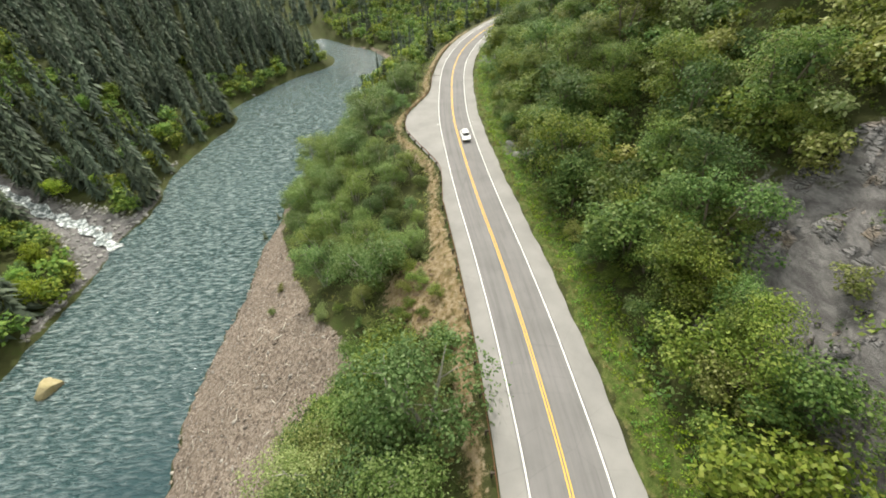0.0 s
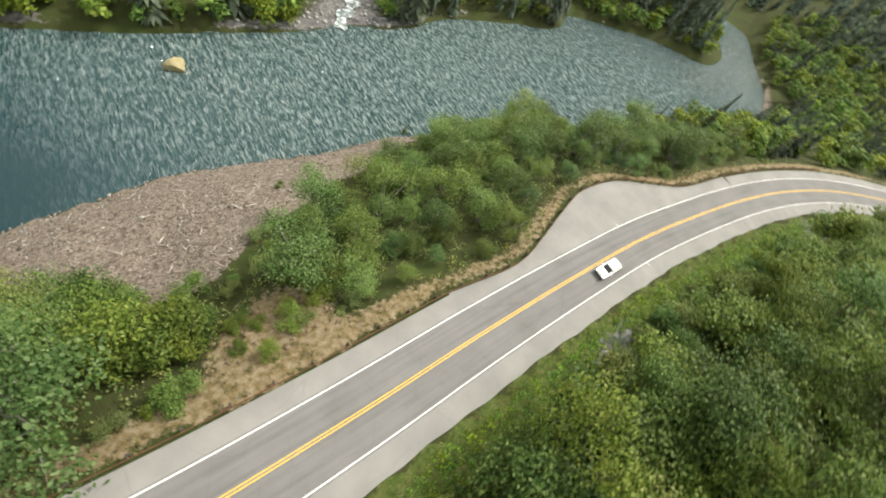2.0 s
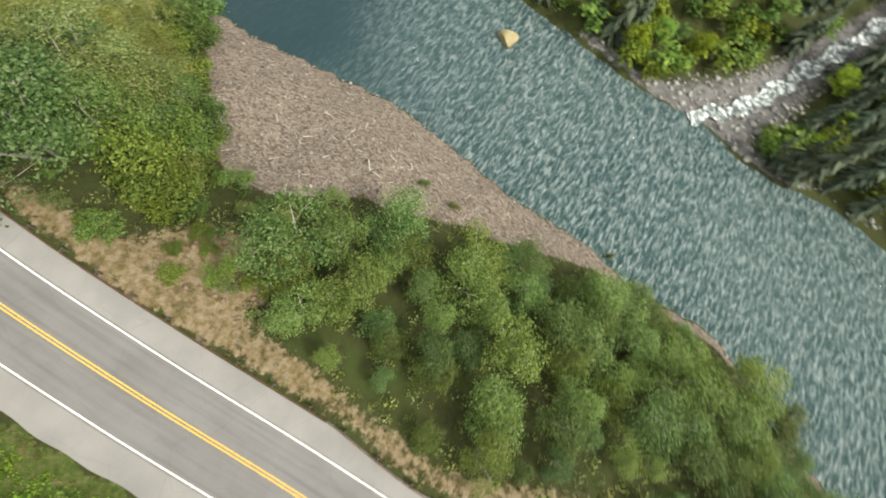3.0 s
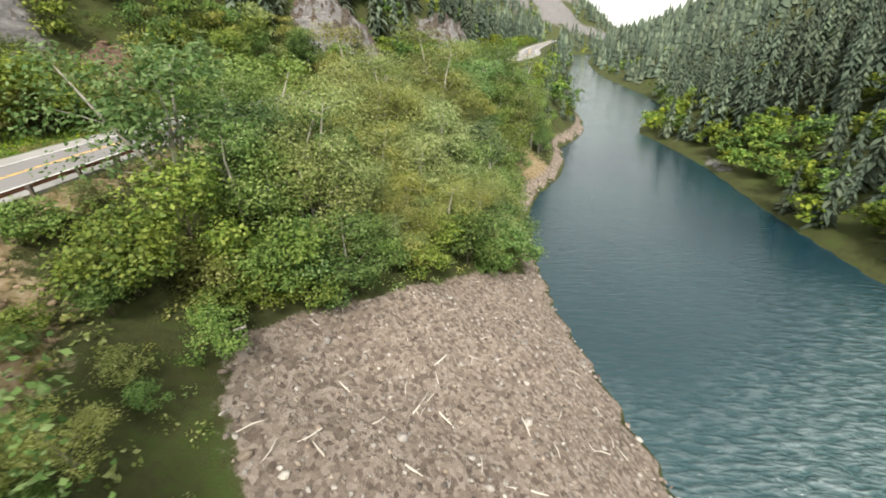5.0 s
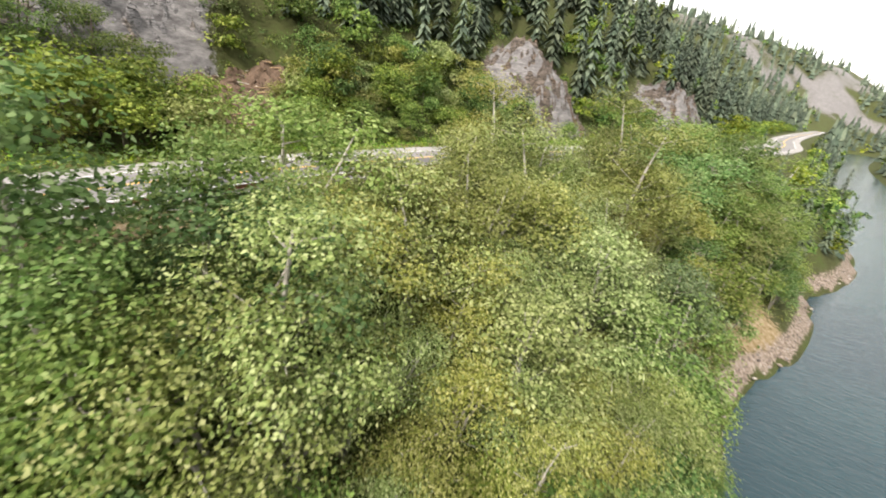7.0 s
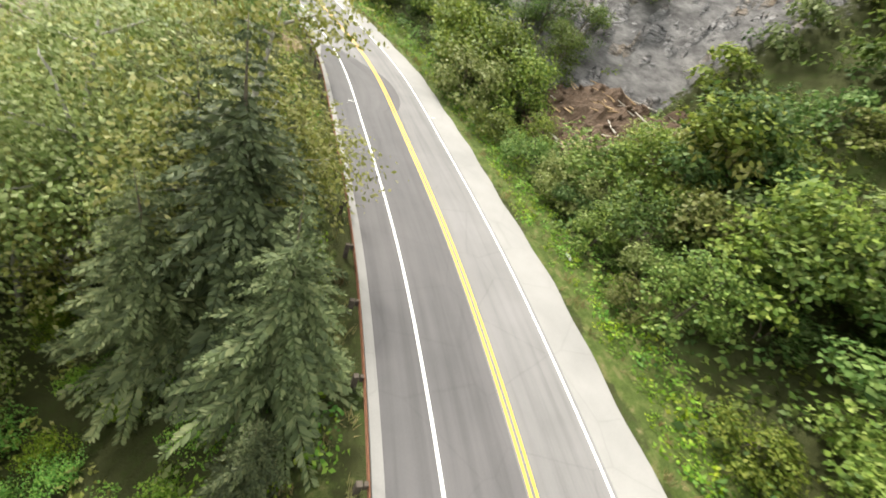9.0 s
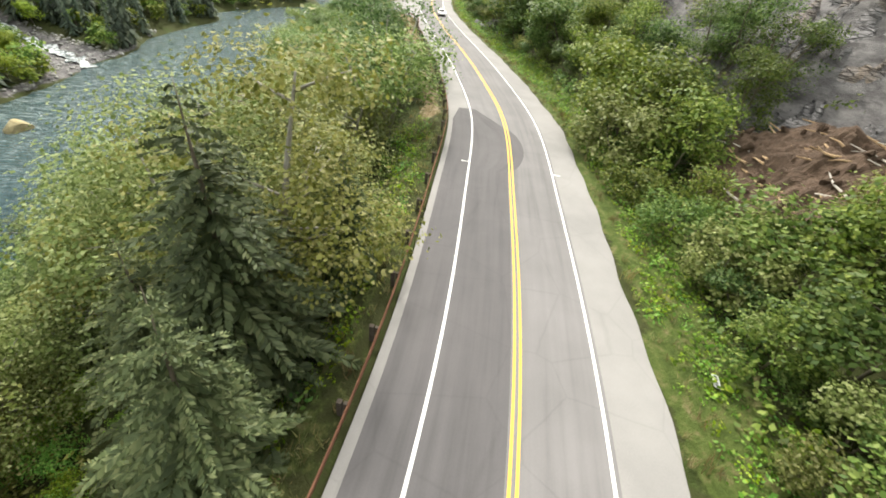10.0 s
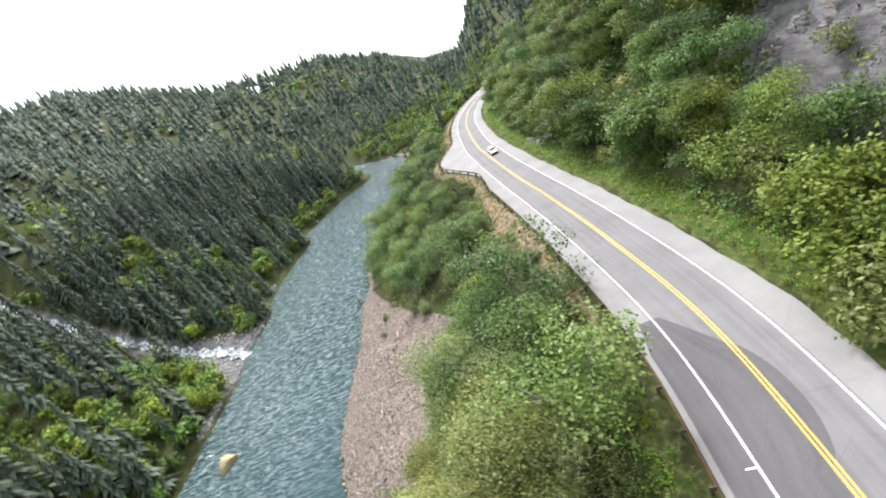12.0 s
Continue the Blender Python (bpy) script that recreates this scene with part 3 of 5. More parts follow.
# ---- ground, water, road ----
def build_ground():
    g = 340
    u = np.linspace(-1, 1, g)
    xs, ys = 56.0 * np.sinh(4.25 * u) - 4, 56.0 * np.sinh(4.25 * u) + 6
    q = np.stack(np.meshgrid(xs, ys, indexing="xy"), -1).reshape(-1, 2)
    z, masks, _ = terrain(q)
    idx = np.arange(g * g).reshape(g, g)
    faces = np.stack([idx[:-1, :-1], idx[:-1, 1:], idx[1:, 1:], idx[1:, :-1]], -1).reshape(-1, 4)
    me = mesh_of("ground", np.c_[q, z], faces, M_GROUND, smooth=True)
    for key, val in masks.items():
        at = me.attributes.new(key, "FLOAT", "POINT")
        at.data.foreach_set("value", np.ascontiguousarray(val, dtype=np.float32))
    return tagged(new("ground", me), "steep valley ground of soil, gravel and grey rock", "ground", kind="structure")


GROUND = build_ground()


def build_water():
    y = np.concatenate([np.linspace(-760, -140, 40), np.linspace(-130, 230, 180), np.linspace(240, 330, 12)])
    e = np.interp(y, SHORE_E[:, 1], SHORE_E[:, 0]) + 5
    w = np.interp(y, SHORE_W[:, 1], SHORE_W[:, 0]) - 9
    w, e = np.minimum(w, e - 20), e
    cols = np.linspace(0, 1, 24)
    q = np.stack([w[:, None] * (1 - cols) + e[:, None] * cols, np.repeat(y[:, None], 24, 1)], -1)
    v = np.concatenate([q, np.full(q.shape[:2] + (1,), WATER_Z)], -1).reshape(-1, 3)
    idx = np.arange(len(v)).reshape(len(y), 24)
    f = np.stack([idx[:-1, :-1], idx[:-1, 1:], idx[1:, 1:], idx[1:, :-1]], -1).reshape(-1, 4)
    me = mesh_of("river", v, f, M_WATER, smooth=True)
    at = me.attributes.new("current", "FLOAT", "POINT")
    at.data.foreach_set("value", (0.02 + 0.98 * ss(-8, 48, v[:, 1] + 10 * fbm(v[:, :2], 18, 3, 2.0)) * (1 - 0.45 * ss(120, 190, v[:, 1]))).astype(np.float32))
    tagged(new("river", me), "teal rippled river water reflecting pale sky", "water", kind="structure")
    # white water of the side stream
    left, right = offset_line(STREAM, -1.7 + 0.8 * np.sin(np.arange(len(STREAM)) * 0.7)), offset_line(STREAM, 1.8 + 0.7 * np.sin(np.arange(len(STREAM)) * 0.9 + 1))
    mid = STREAM
    rows = []
    for line in (left, mid, right):
        z = terrain(line)[0]
        rows.append(np.c_[line, np.maximum(z + 0.55, WATER_Z + 0.06)])
    v = np.stack(rows, 1).reshape(-1, 3)
    v[:, 2] += 0.18 * np.sin(v[:, 0] * 2.1 + v[:, 1] * 1.7)
    f = [(3 * i + k, 3 * i + k + 1, 3 * i + k + 4, 3 * i + k + 3) for i in range(len(STREAM) - 1) for k in (0, 1)]
    tagged(new("stream", mesh_of("stream", v, f, M_RAPIDS, smooth=True)), "white foaming side stream tumbling over boulders", "water", kind="structure")


build_water()


def ribbon(name, left, right, z, mat, skirt=0.0):
    n = len(left)
    v = [(*p, z) for p in left] + [(*p, z) for p in right]
    f = [(i, n + i, n + i + 1, i + 1) for i in range(n - 1)]
    if skirt:
        v += [(*p, z - skirt) for p in left] + [(*p, z - skirt) for p in right]
        f += [(i, i + 1, 2 * n + i + 1, 2 * n + i) for i in range(n - 1)] + [(n + i + 1, n + i, 3 * n + i, 3 * n + i + 1) for i in range(n - 1)]
    me = mesh_of(name, v, f, mat)
    wide = float(np.linalg.norm(np.asarray(left[n // 2]) - np.asarray(right[n // 2])))
    rows = 4 if skirt else 2
    for key, val in (("across", np.tile(np.r_[np.zeros(n), np.full(n, wide)], rows // 2)), ("along", np.tile(np.arange(n) * 1.0, rows))):
        at = me.attributes.new(key, "FLOAT", "POINT")
        at.data.foreach_set("value", val.astype(np.float32))
    return me


def build_road():
    road = tagged(new("road", ribbon("road", offset_line(ROAD, -3.85), offset_line(ROAD, 3.85), 0.0, M_ASPHALT, 0.4)), "worn light grey two-lane asphalt highway", "road", kind="structure")
    wob = 0.10 * np.sin(np.arange(len(ROAD)) * 0.37) + 0.08 * np.sin(np.arange(len(ROAD)) * 1.13)
    part("shoulder", ribbon("shoulder", offset_line(ROAD, 3.85), offset_line(ROAD, 6.4 + wob), -0.004, M_SHOULDER, 0.5), None, road, "pale asphalt shoulder")
    # left shoulder reaches out to the rail, and round the lay-by
    a = offset_line(ROAD, -3.85)
    _, near = side(RAIL, a)
    outer = np.array([RAIL[i] for i in near]) + (a - RAIL[near]) * 0.05
    s, e = YI[0], YI[1]
    part("shoulder", ribbon("shoulder", offset_line(ROAD, -6.15)[: s + 1], a[: s + 1], -0.004, M_SHOULDER, 0.5), None, road)
    part("shoulder", ribbon("shoulder", offset_line(ROAD, -6.15)[e:], a[e:], -0.004, M_SHOULDER, 0.5), None, road)
    k = np.linspace(0, len(TURNOUT) - 1, e - s + 1)
    inner = a[s : e + 1]
    edge = np.stack([np.interp(k, np.arange(len(TURNOUT)), TURNOUT[:, 0]), np.interp(k, np.arange(len(TURNOUT)), TURNOUT[:, 1])], 1)
    part("lay_by", ribbon("lay_by", edge, inner, -0.004, M_SHOULDER, 0.5), None, road, "pale gravelly asphalt lay-by")
    for d, mat, w in ((-3.62, M_WHITE, 0.075), (3.62, M_WHITE, 0.075), (-0.14, M_YELLOW, 0.065), (0.14, M_YELLOW, 0.065)):
        part("edge_line" if mat is M_WHITE else "centre_line", ribbon("line", offset_line(ROAD, d - w), offset_line(ROAD, d + w), 0.006, mat), None, road, "painted white edge line" if mat is M_WHITE else "painted yellow line")
    # newer dark overlay on the bend
    i0, i1 = (int(np.argmin(((ROAD - p) ** 2).sum(1))) for p in ((-60, -108), (14.0, -31.5)))
    seg = ROAD[i0:i1]
    m = len(seg)
    right = np.full(m, -0.3)
    tail = np.arange(m)[::-1]
    right = np.where((tail > 5) & (tail < 16), -0.3 + 1.7 * np.sin(np.clip((tail - 5) / 11, 0, 1) * math.pi) ** 0.6, right)
    right = np.where(tail <= 5, -0.3 - (5 - tail) * 0.55, right)
    left = np.where(tail < 4, -5.7 + 0.2 * (4 - tail), -5.7)
    part("asphalt_patch", ribbon("patch", offset_line(seg, left), offset_line(seg, right), 0.003, M_PATCH), None, road, "darker newer asphalt overlay")
    # short survey ticks at the edge lines
    for at, d in (((5.5, -44.5), -4.0), ((5.5, -44.5), 4.0), ((50, 44), -4.0), ((50, 44), 4.0)):
        i = int(np.argmin(((ROAD - at) ** 2).sum(1)))
        c, c2 = offset_line(ROAD, d - 0.35)[i - 1 : i + 2], offset_line(ROAD, d + 0.35)[i - 1 : i + 2]
        t = (ROAD[i + 1] - ROAD[i]) * 0.06
        v = [(*(c[1] - t), 0.007), (*(c2[1] - t), 0.007), (*(c2[1] + t), 0.007), (*(c[1] + t), 0.007)]
        part("tick_mark", mesh_of("tick", v, [(0, 1, 2, 3)], M_WHITE), None, road, "short white paint tick")
    return road


ROAD_OB = build_road()
# ---- plants ----
def alder_mesh(rng, height, spread, lobes, leaves, size, mat, bark, low=0.3):
    """Trunk and crown of a broadleaf tree: leaning stems, limbs and lobes of small leaves."""
    tubes, heads = [], []
    stems = rng.integers(1, 4)
    for s in range(stems):
        lean = rng.normal(0, 0.16, 2) * height * (0.6 if s == 0 else 1.0)
        top = np.array([lean[0], lean[1], height * rng.uniform(0.72, 0.9)])
        pts = [np.array([0.12 * s, 0.1 * s, -0.6]), top * 0.35 + rng.normal(0, 0.12, 3), top * 0.7 + rng.normal(0, 0.2, 3), top]
        base = 0.014 * height
        tubes.append(tube(pts, [base * 1.25, base, base * 0.6, base * 0.2]))
        for k in range(max(3, lobes // stems)):
            f = rng.uniform(low, 1.0)
            root = top * f
            w = rng.uniform(0, 2 * math.pi)
            reach = spread * (1.05 - 0.62 * f) * rng.uniform(0.55, 1.0)
            tip = root + np.array([math.cos(w) * reach, math.sin(w) * reach, rng.uniform(0.05, 0.28) * height * (1.1 - f) + 0.3])
            tubes.append(tube([root, (root + tip) / 2 + rng.normal(0, 0.1, 3), tip], [base * 0.4, base * 0.26, base * 0.1], 3))
            heads.append((tip, spread * rng.uniform(0.26, 0.46)))
        heads.append((top, spread * 0.36))
    cen, nor = [], []
    per = leaves // len(heads)
    for c, r in heads:
        d = rng.normal(0, 1, (per, 3))
        d /= np.linalg.norm(d, axis=1, keepdims=True)
        rad = r * (0.45 + 0.65 * rng.random(per) ** 0.6)[:, None] * (1 + 0.25 * np.sin(d[:, :1] * 5 + c[0] * 3) + 0.2 * np.sin(d[:, 2:] * 7 + c[1]))
        cen.append(c + d * rad * np.array([1.1, 1.1, 0.72]))
        nor.append(d * 0.6 + np.array([0, 0, 0.75]))
    v, f = leaf_quads(np.vstack(cen), np.vstack(nor), size * rng.uniform(0.6, 1.25, per * len(heads)), rng)
    return mesh_of("trunk", *join(tubes), bark, smooth=True), mesh_of("crown", v, f, mat)


def conifer_mesh(rng, height, width, whorls, mat, bare=0.08, fine=0.24):
    """Trunk and crown of a fir: drooping branches, each set with flat sprays."""
    trunk = tube([(0, 0, -0.8), (0.03, 0, height * 0.35), (0, 0.03, height * 0.7), (0, 0, height)], [0.016 * height, 0.012 * height, 0.006 * height, 0.01], 7)
    tubes, cen, fw, sd, sz = [trunk], [], [], [], []
    for i in range(whorls):
        f = bare + (1 - bare) * (i + rng.uniform(0, 0.5)) / whorls
        z = f * height
        L = width * (1.03 - f) ** 0.8 * rng.uniform(0.75, 1.15)
        for k in range(6 if f < 0.8 else 4):
            w = rng.uniform(0, 2 * math.pi)
            ll = L * rng.uniform(0.7, 1.1)
            out = np.array([math.cos(w), math.sin(w), 0.0])
            across = np.array([-out[1], out[0], 0])
            m = max(4, int(ll / fine))
            if f < 0.45 and rng.random() < 0.5:
                tubes.append(tube([(0, 0, z), tuple(out * ll * 0.6 + np.array([0, 0, z - 0.12 * ll]))], [0.02, 0.008], 3))
            for j in range(m):
                t = (j + 0.6) / m
                p = out * ll * t + np.array([0, 0, z - 0.30 * ll * t * t + 0.05 * ll * t])
                half = (0.25 if fine > 0.2 else 0.17) * ll * (1 - t * 0.75) * rng.uniform(0.4, 1.3) + 0.10
                for sgn in (-1, 1):
                    cen.append(p)
                    d = out * 0.75 + across * sgn * 0.75 + np.array([0, 0, -0.22])
                    fw.append(d * half)
                    sd.append(np.cross(d, (0, 0, 1.0)) * half * 0.2 + np.array([0, 0, rng.normal(0, 0.05)]))
    c, a, b = np.array(cen), np.array(fw), np.array(sd)
    v = np.stack([c, c + a * 0.55 + b, c + a * 1.05, c + a * 0.55 - b], 1).reshape(-1, 3)
    return mesh_of("trunk", *join(tubes), M_BARK, smooth=True), mesh_of("crown", v, np.arange(len(v)).reshape(-1, 4), mat)


def plant(name, label, category, group, meshes):
    """One plant as a thing with trunk and crown, at the origin."""
    ob = tagged(new(name), label, category, group)
    part("trunk", meshes[0], None, ob)
    part("crown", meshes[1], None, ob)
    return ob


RNG = np.random.default_rng(7)
def leafy(name, label, group, specs, leaves, size, mat, bark, low=0.3):
    return [plant(name, label, "shrub" if name == "shrub" else "tree", group, alder_mesh(RNG, h, s, n, leaves, size, mat, bark, low)) for h, s, n in specs]


TALL = ((11.0, 4.6, 17), (9.5, 4.4, 15), (12.0, 4.4, 18), (8.5, 4.2, 15))
BANK = "trees of the river bank"
ALDERS = leafy("alder_tree", "leafy green alder tree on the river bank", BANK, TALL, 4600, 0.16, M_ALDER_GREEN, M_BARK_PALE, 0.12)
NEAR = leafy("alder_tree", "tall leafy yellow-green alder with pale stems on the bank", BANK, TALL, 9500, 0.1, M_ALDER, M_BARK_PALE, 0.06)
PALES = leafy("willow_tree", "pale grey-green willow tree on the river bank", BANK, TALL[:3], 6500, 0.12, M_ALDER_PALE, M_BARK_PALE, 0.1)
MAPLES = leafy("maple_tree", "bright yellow-green maple tree beside the water", "trees of the far bank", ((11.0, 5.0, 13), (9.0, 4.8, 12)), 2600, 0.3, M_MAPLE, M_BARK)
SHRUBS = leafy("shrub", "green leafy shrub on the hillside", "shrubs of the hillside", ((4.6, 3.0, 12), (3.6, 2.8, 11), (5.4, 3.0, 13)), 2600, 0.145, M_SHRUB, M_BARK, 0.1) + leafy("shrub", "green leafy shrub on the hillside", "shrubs of the hillside", ((4.2, 2.9, 12),), 2600, 0.145, M_ALDER, M_BARK, 0.1)
LOW_SHRUBS = leafy("shrub", "bright yellow-green leafy shrub beside the guard rail", "shrubs beside the guard rail", ((2.6, 2.2, 11), (2.1, 2.0, 10)), 1700, 0.095, M_HERB, M_BARK, 0.05)
FIRS = [plant("fir_tree", "dark green fir tree with drooping branches", "tree", "fir trees", conifer_mesh(RNG, h, w, k, M_NEEDLE)) for h, w, k in ((15.0, 3.8, 30), (12.0, 3.4, 26), (17.0, 4.0, 30))]
NEAR_FIRS = [plant("fir_tree", "dark olive-green fir tree with drooping fine branches beside the guard rail", "tree", "fir trees", conifer_mesh(RNG, h, w, k, M_NEEDLE, 0.05, 0.12)) for h, w, k in ((15.0, 5.6, 46), (12.0, 4.9, 40))]
HILL_TREES = leafy("alder_tree", "leafy green alder tree on the steep hillside", "trees of the hillside", TALL[:3], 4600, 0.16, M_SHRUB, M_BARK, 0.12)
USED = {}


def put(models, x, y, scale, k, sink=0.15, label="", z=None):
    """Stands plant number k of its models at a place: the model itself first, then copies."""
    ob = models[k % len(models)]
    z = ground_z(x, y) if z is None else z
    m = Matrix.Translation((x, y, z - sink)) @ Matrix.Rotation(k * 2.399, 4, "Z") @ Matrix.Rotation(0.06 * math.sin(k * 1.7), 4, "X") @ Matrix.Diagonal((scale, scale, scale * (0.92 + 0.16 * ((k * 7) % 10) / 10), 1))
    if ob.name not in USED:
        USED[ob.name] = True
        ob.matrix_basis = m
        return ob
    c = copy_thing(ob, m)
    if label:
        tagged(c, label)
    return c


def jitter_grid(x0, x1, y0, y1, step, rng, rough=0.42):
    gx, gy = np.meshgrid(np.arange(x0, x1, step), np.arange(y0, y1, step))
    q = np.stack([gx.ravel(), gy.ravel()], 1)
    return q + rng.uniform(-rough, rough, q.shape) * step


def stand(models, q, keep, lo, hi, rng, label="", start=0):
    z, _, _ = terrain(q[keep]) if keep.any() else (np.zeros(0), 0, 0)
    for i, (p, zz) in enumerate(zip(q[keep], z)):
        put(models, p[0], p[1], rng.uniform(lo, hi), start + i, z=zz, label=label)


CLEARING = smooth_line([(-25, -50), (-25.6, -58), (-26, -65), (-24, -69.5), (-18, -70.5), (-13, -64)], 0.5)


def slip_at(q):
    return ((q[:, 0] - 15.5) / 5.5) ** 2 + (q[:, 1] / 8) ** 2 < 1


def plant_banks():
    rng = np.random.default_rng(11)
    # wood between beach and lay-by
    q = jitter_grid(-8, 70, 8, 102, 4.6, rng)
    _, _, i = terrain(q)
    keep = (np.where(q[:, 1] < 60, q[:, 0] > 4.2 + 0.02 * q[:, 1], i["de"] > 3.5)) & (i["de"] > 3) & (i["dl"] < -3.8) & ~slip_at(q) & ~((q[:, 1] < 13) & (rng.random(len(q)) < 0.5))
    high = i["dl"] < -9
    stand(ALDERS, q, keep & high, 0.7, 1.05, rng)
    stand(ALDERS, q, keep & ~high, 0.4, 0.62, rng)
    # wood south of the beach
    q = jitter_grid(-66, 18, -84, -3, 4.1, rng)
    _, _, i = terrain(q)
    rim = np.interp(q[:, 0], (-36, -30, -24, -15, -9, -3, 2, 18), (-26, -22, -19, -14.5, -11, -8.5, -5.5, -4.5))
    keep = (i["de"] > 3.2) & (i["dl"] < -4.2) & (q[:, 1] < rim) & ~slip_at(q)
    keep &= ~((((q[:, 0] + 40) / 7) ** 2 + ((q[:, 1] + 50) / 9) ** 2 < 0.8) | (((q[:, 0] + 56) / 9) ** 2 + ((q[:, 1] + 60) / 8) ** 2 < 0.7)) & (np.abs(side(CLEARING, q)[0]) > 4.6)
    keep &= ~((q[:, 0] > 2) & (q[:, 1] > -14)) & ~((q[:, 1] < -12) & (i["dl"] > -6.2))
    close = (np.hypot(q[:, 0] + 16, q[:, 1] + 23) < 15) | (np.hypot(q[:, 0] + 22, q[:, 1] + 60) < 13) | (np.hypot(q[:, 0] + 31, q[:, 1] + 57) < 14) | ((np.abs(q[:, 0] + 20) < 9) & (q[:, 1] < -34) & (q[:, 1] > -56))
    north = q[:, 1] > -34
    pale = keep & (rng.random(len(q)) < 0.13)
    low, mid = i["dl"] < -18, i["dl"] < -10
    for sel, models in ((close, NEAR), (~close, ALDERS)):
        stand(models, q, keep & ~pale & sel & low & north, 0.8, 0.98, rng)
        stand(models, q, keep & ~pale & sel & low & ~north, 1.1, 1.4, rng)
        stand(models, q, keep & ~pale & sel & ~low & mid & north, 1.15, 1.4, rng)
        stand(models, q, keep & ~pale & sel & ~low & mid & ~north, 1.5, 1.8, rng)
        stand(models, q, keep & ~pale & sel & ~mid & north, 1.05, 1.3, rng)
        stand(models, q, keep & ~pale & sel & ~mid & ~north, 1.3, 1.55, rng)
    stand(PALES, q, pale & mid, 0.95, 1.25, rng)
    stand(PALES, q, pale & ~mid, 0.85, 1.1, rng)
    # skirt of shrubs along the rim of the wood and up to the road
    q = jitter_grid(-40, 22, -34, 4, 3.0, rng)
    _, mk, i = terrain(q)
    rim = np.interp(q[:, 0], (-36, -30, -24, -15, -9, -3, 2, 18), (-26, -22, -19, -14.5, -11, -8.5, -5.5, -4.5))
    keep = (i["de"] > 2) & (i["dl"] < -3.5) & (q[:, 1] - rim > -4.5) & (q[:, 1] - rim < 1.6) & ~slip_at(q) & (rng.random(len(q)) < 0.85)
    stand(SHRUBS, q, keep, 0.8, 1.25, rng, label="low leafy green shrub at the edge of the gravel beach")
    # single plants at the beach
    for x, y, s, k in ((8.5, 5.5, 0.55, 1), (20.0, 20.0, 0.42, 3)):
        put(NEAR, x, y, s, k + 40)
    # bright low shrubs in the clearing beside the guard rail
    q = jitter_grid(-40, -8, -76, -46, 2.1, rng)
    _, _, i = terrain(q)
    near = np.abs(side(CLEARING, q)[0])
    stand(LOW_SHRUBS, q, (near < 6.5) & (i["dl"] < -3.0) & (rng.random(len(q)) < 0.9), 0.6, 1.0, rng)
    for x, y, s, k in ((2.7, 10.2, 0.55, 0), (16, 9.5, 0.6, 1), (21.5, 5, 0.5, 2), (19.5, -6.5, 0.6, 0), (24, 10.5, 0.5, 3), (14, -9.5, 0.9, 2), (17.5, 3.0, 0.35, 0), (22, -1.5, 0.4, 1), (18, -3.5, 0.55, 2), (20, 8.5, 0.6, 0), (16.5, 6, 0.45, 1), (12, -1.5, 0.55, 2), (25.5, 6.5, 0.4, 0), (20.5, 2.0, 0.35, 3), (17, -7.5, 0.6, 1), (-5, 22, 0.25, 1), (-2, 27, 0.35, 0), (4.5, -4.5, 0.8, 2), (8.5, -6, 1.0, 1), (4, -1, 0.55, 1), (1.5, -6, 0.6, 3)):
        if side(RAIL, np.array([[x, y]], float))[0][0] < -3.2:
            put(SHRUBS, x, y, s, k + 3, label="small dark green shrub on the gravel bank")
    # low growth on the bare slope under the road
    q = jitter_grid(2, 32, -18, 16, 3.0, rng)
    _, _, i = terrain(q)
    stand(SHRUBS, q, (i["dl"] < -2.8) & (i["dl"] > -24) & (q[:, 0] > 3) & (rng.random(len(q)) < 0.42), 0.22, 0.5, rng, label="small green shrub on the bare slope under the road")
    # firs beside the guard rail, at the lay-by and on the bank
    for x, y, s, k in ( (41, 88, 1.0, 1), (46, 97, 0.6, 0), (36, 74, 0.7, 1), (33, 64, 0.6, 0), (39, 67, 0.6, 1), (60, 118, 0.8, 2), (55, 110, 0.8, 0), (75, 108, 0.7, 1), (84, 128, 0.8, 0), (70, 128, 0.8, 2), (-2, 58, 0.35, 1), (3, 65, 0.4, 0), (-60, -66, 0.5, 1), (-64, -70, 0.6, 0), (-72, -82, 0.6, 2), (-88, -100, 0.6, 1), (-80, -92, 0.7, 0)):
        put(FIRS, x, y, s, k)
    for x, y, s, k in ((-17.6, -55.4, 1.0, 0), (-19.5, -60.5, 0.8, 1), (-12.0, -51.5, 0.8, 1), (-20.5, -54, 0.8, 0), (-22.0, -62.5, 0.45, 1), (-16.6, -51.0, 0.95, 0), (-10.5, -47.5, 0.7, 1)):
        put(NEAR_FIRS, x, y, s, k)


plant_banks()


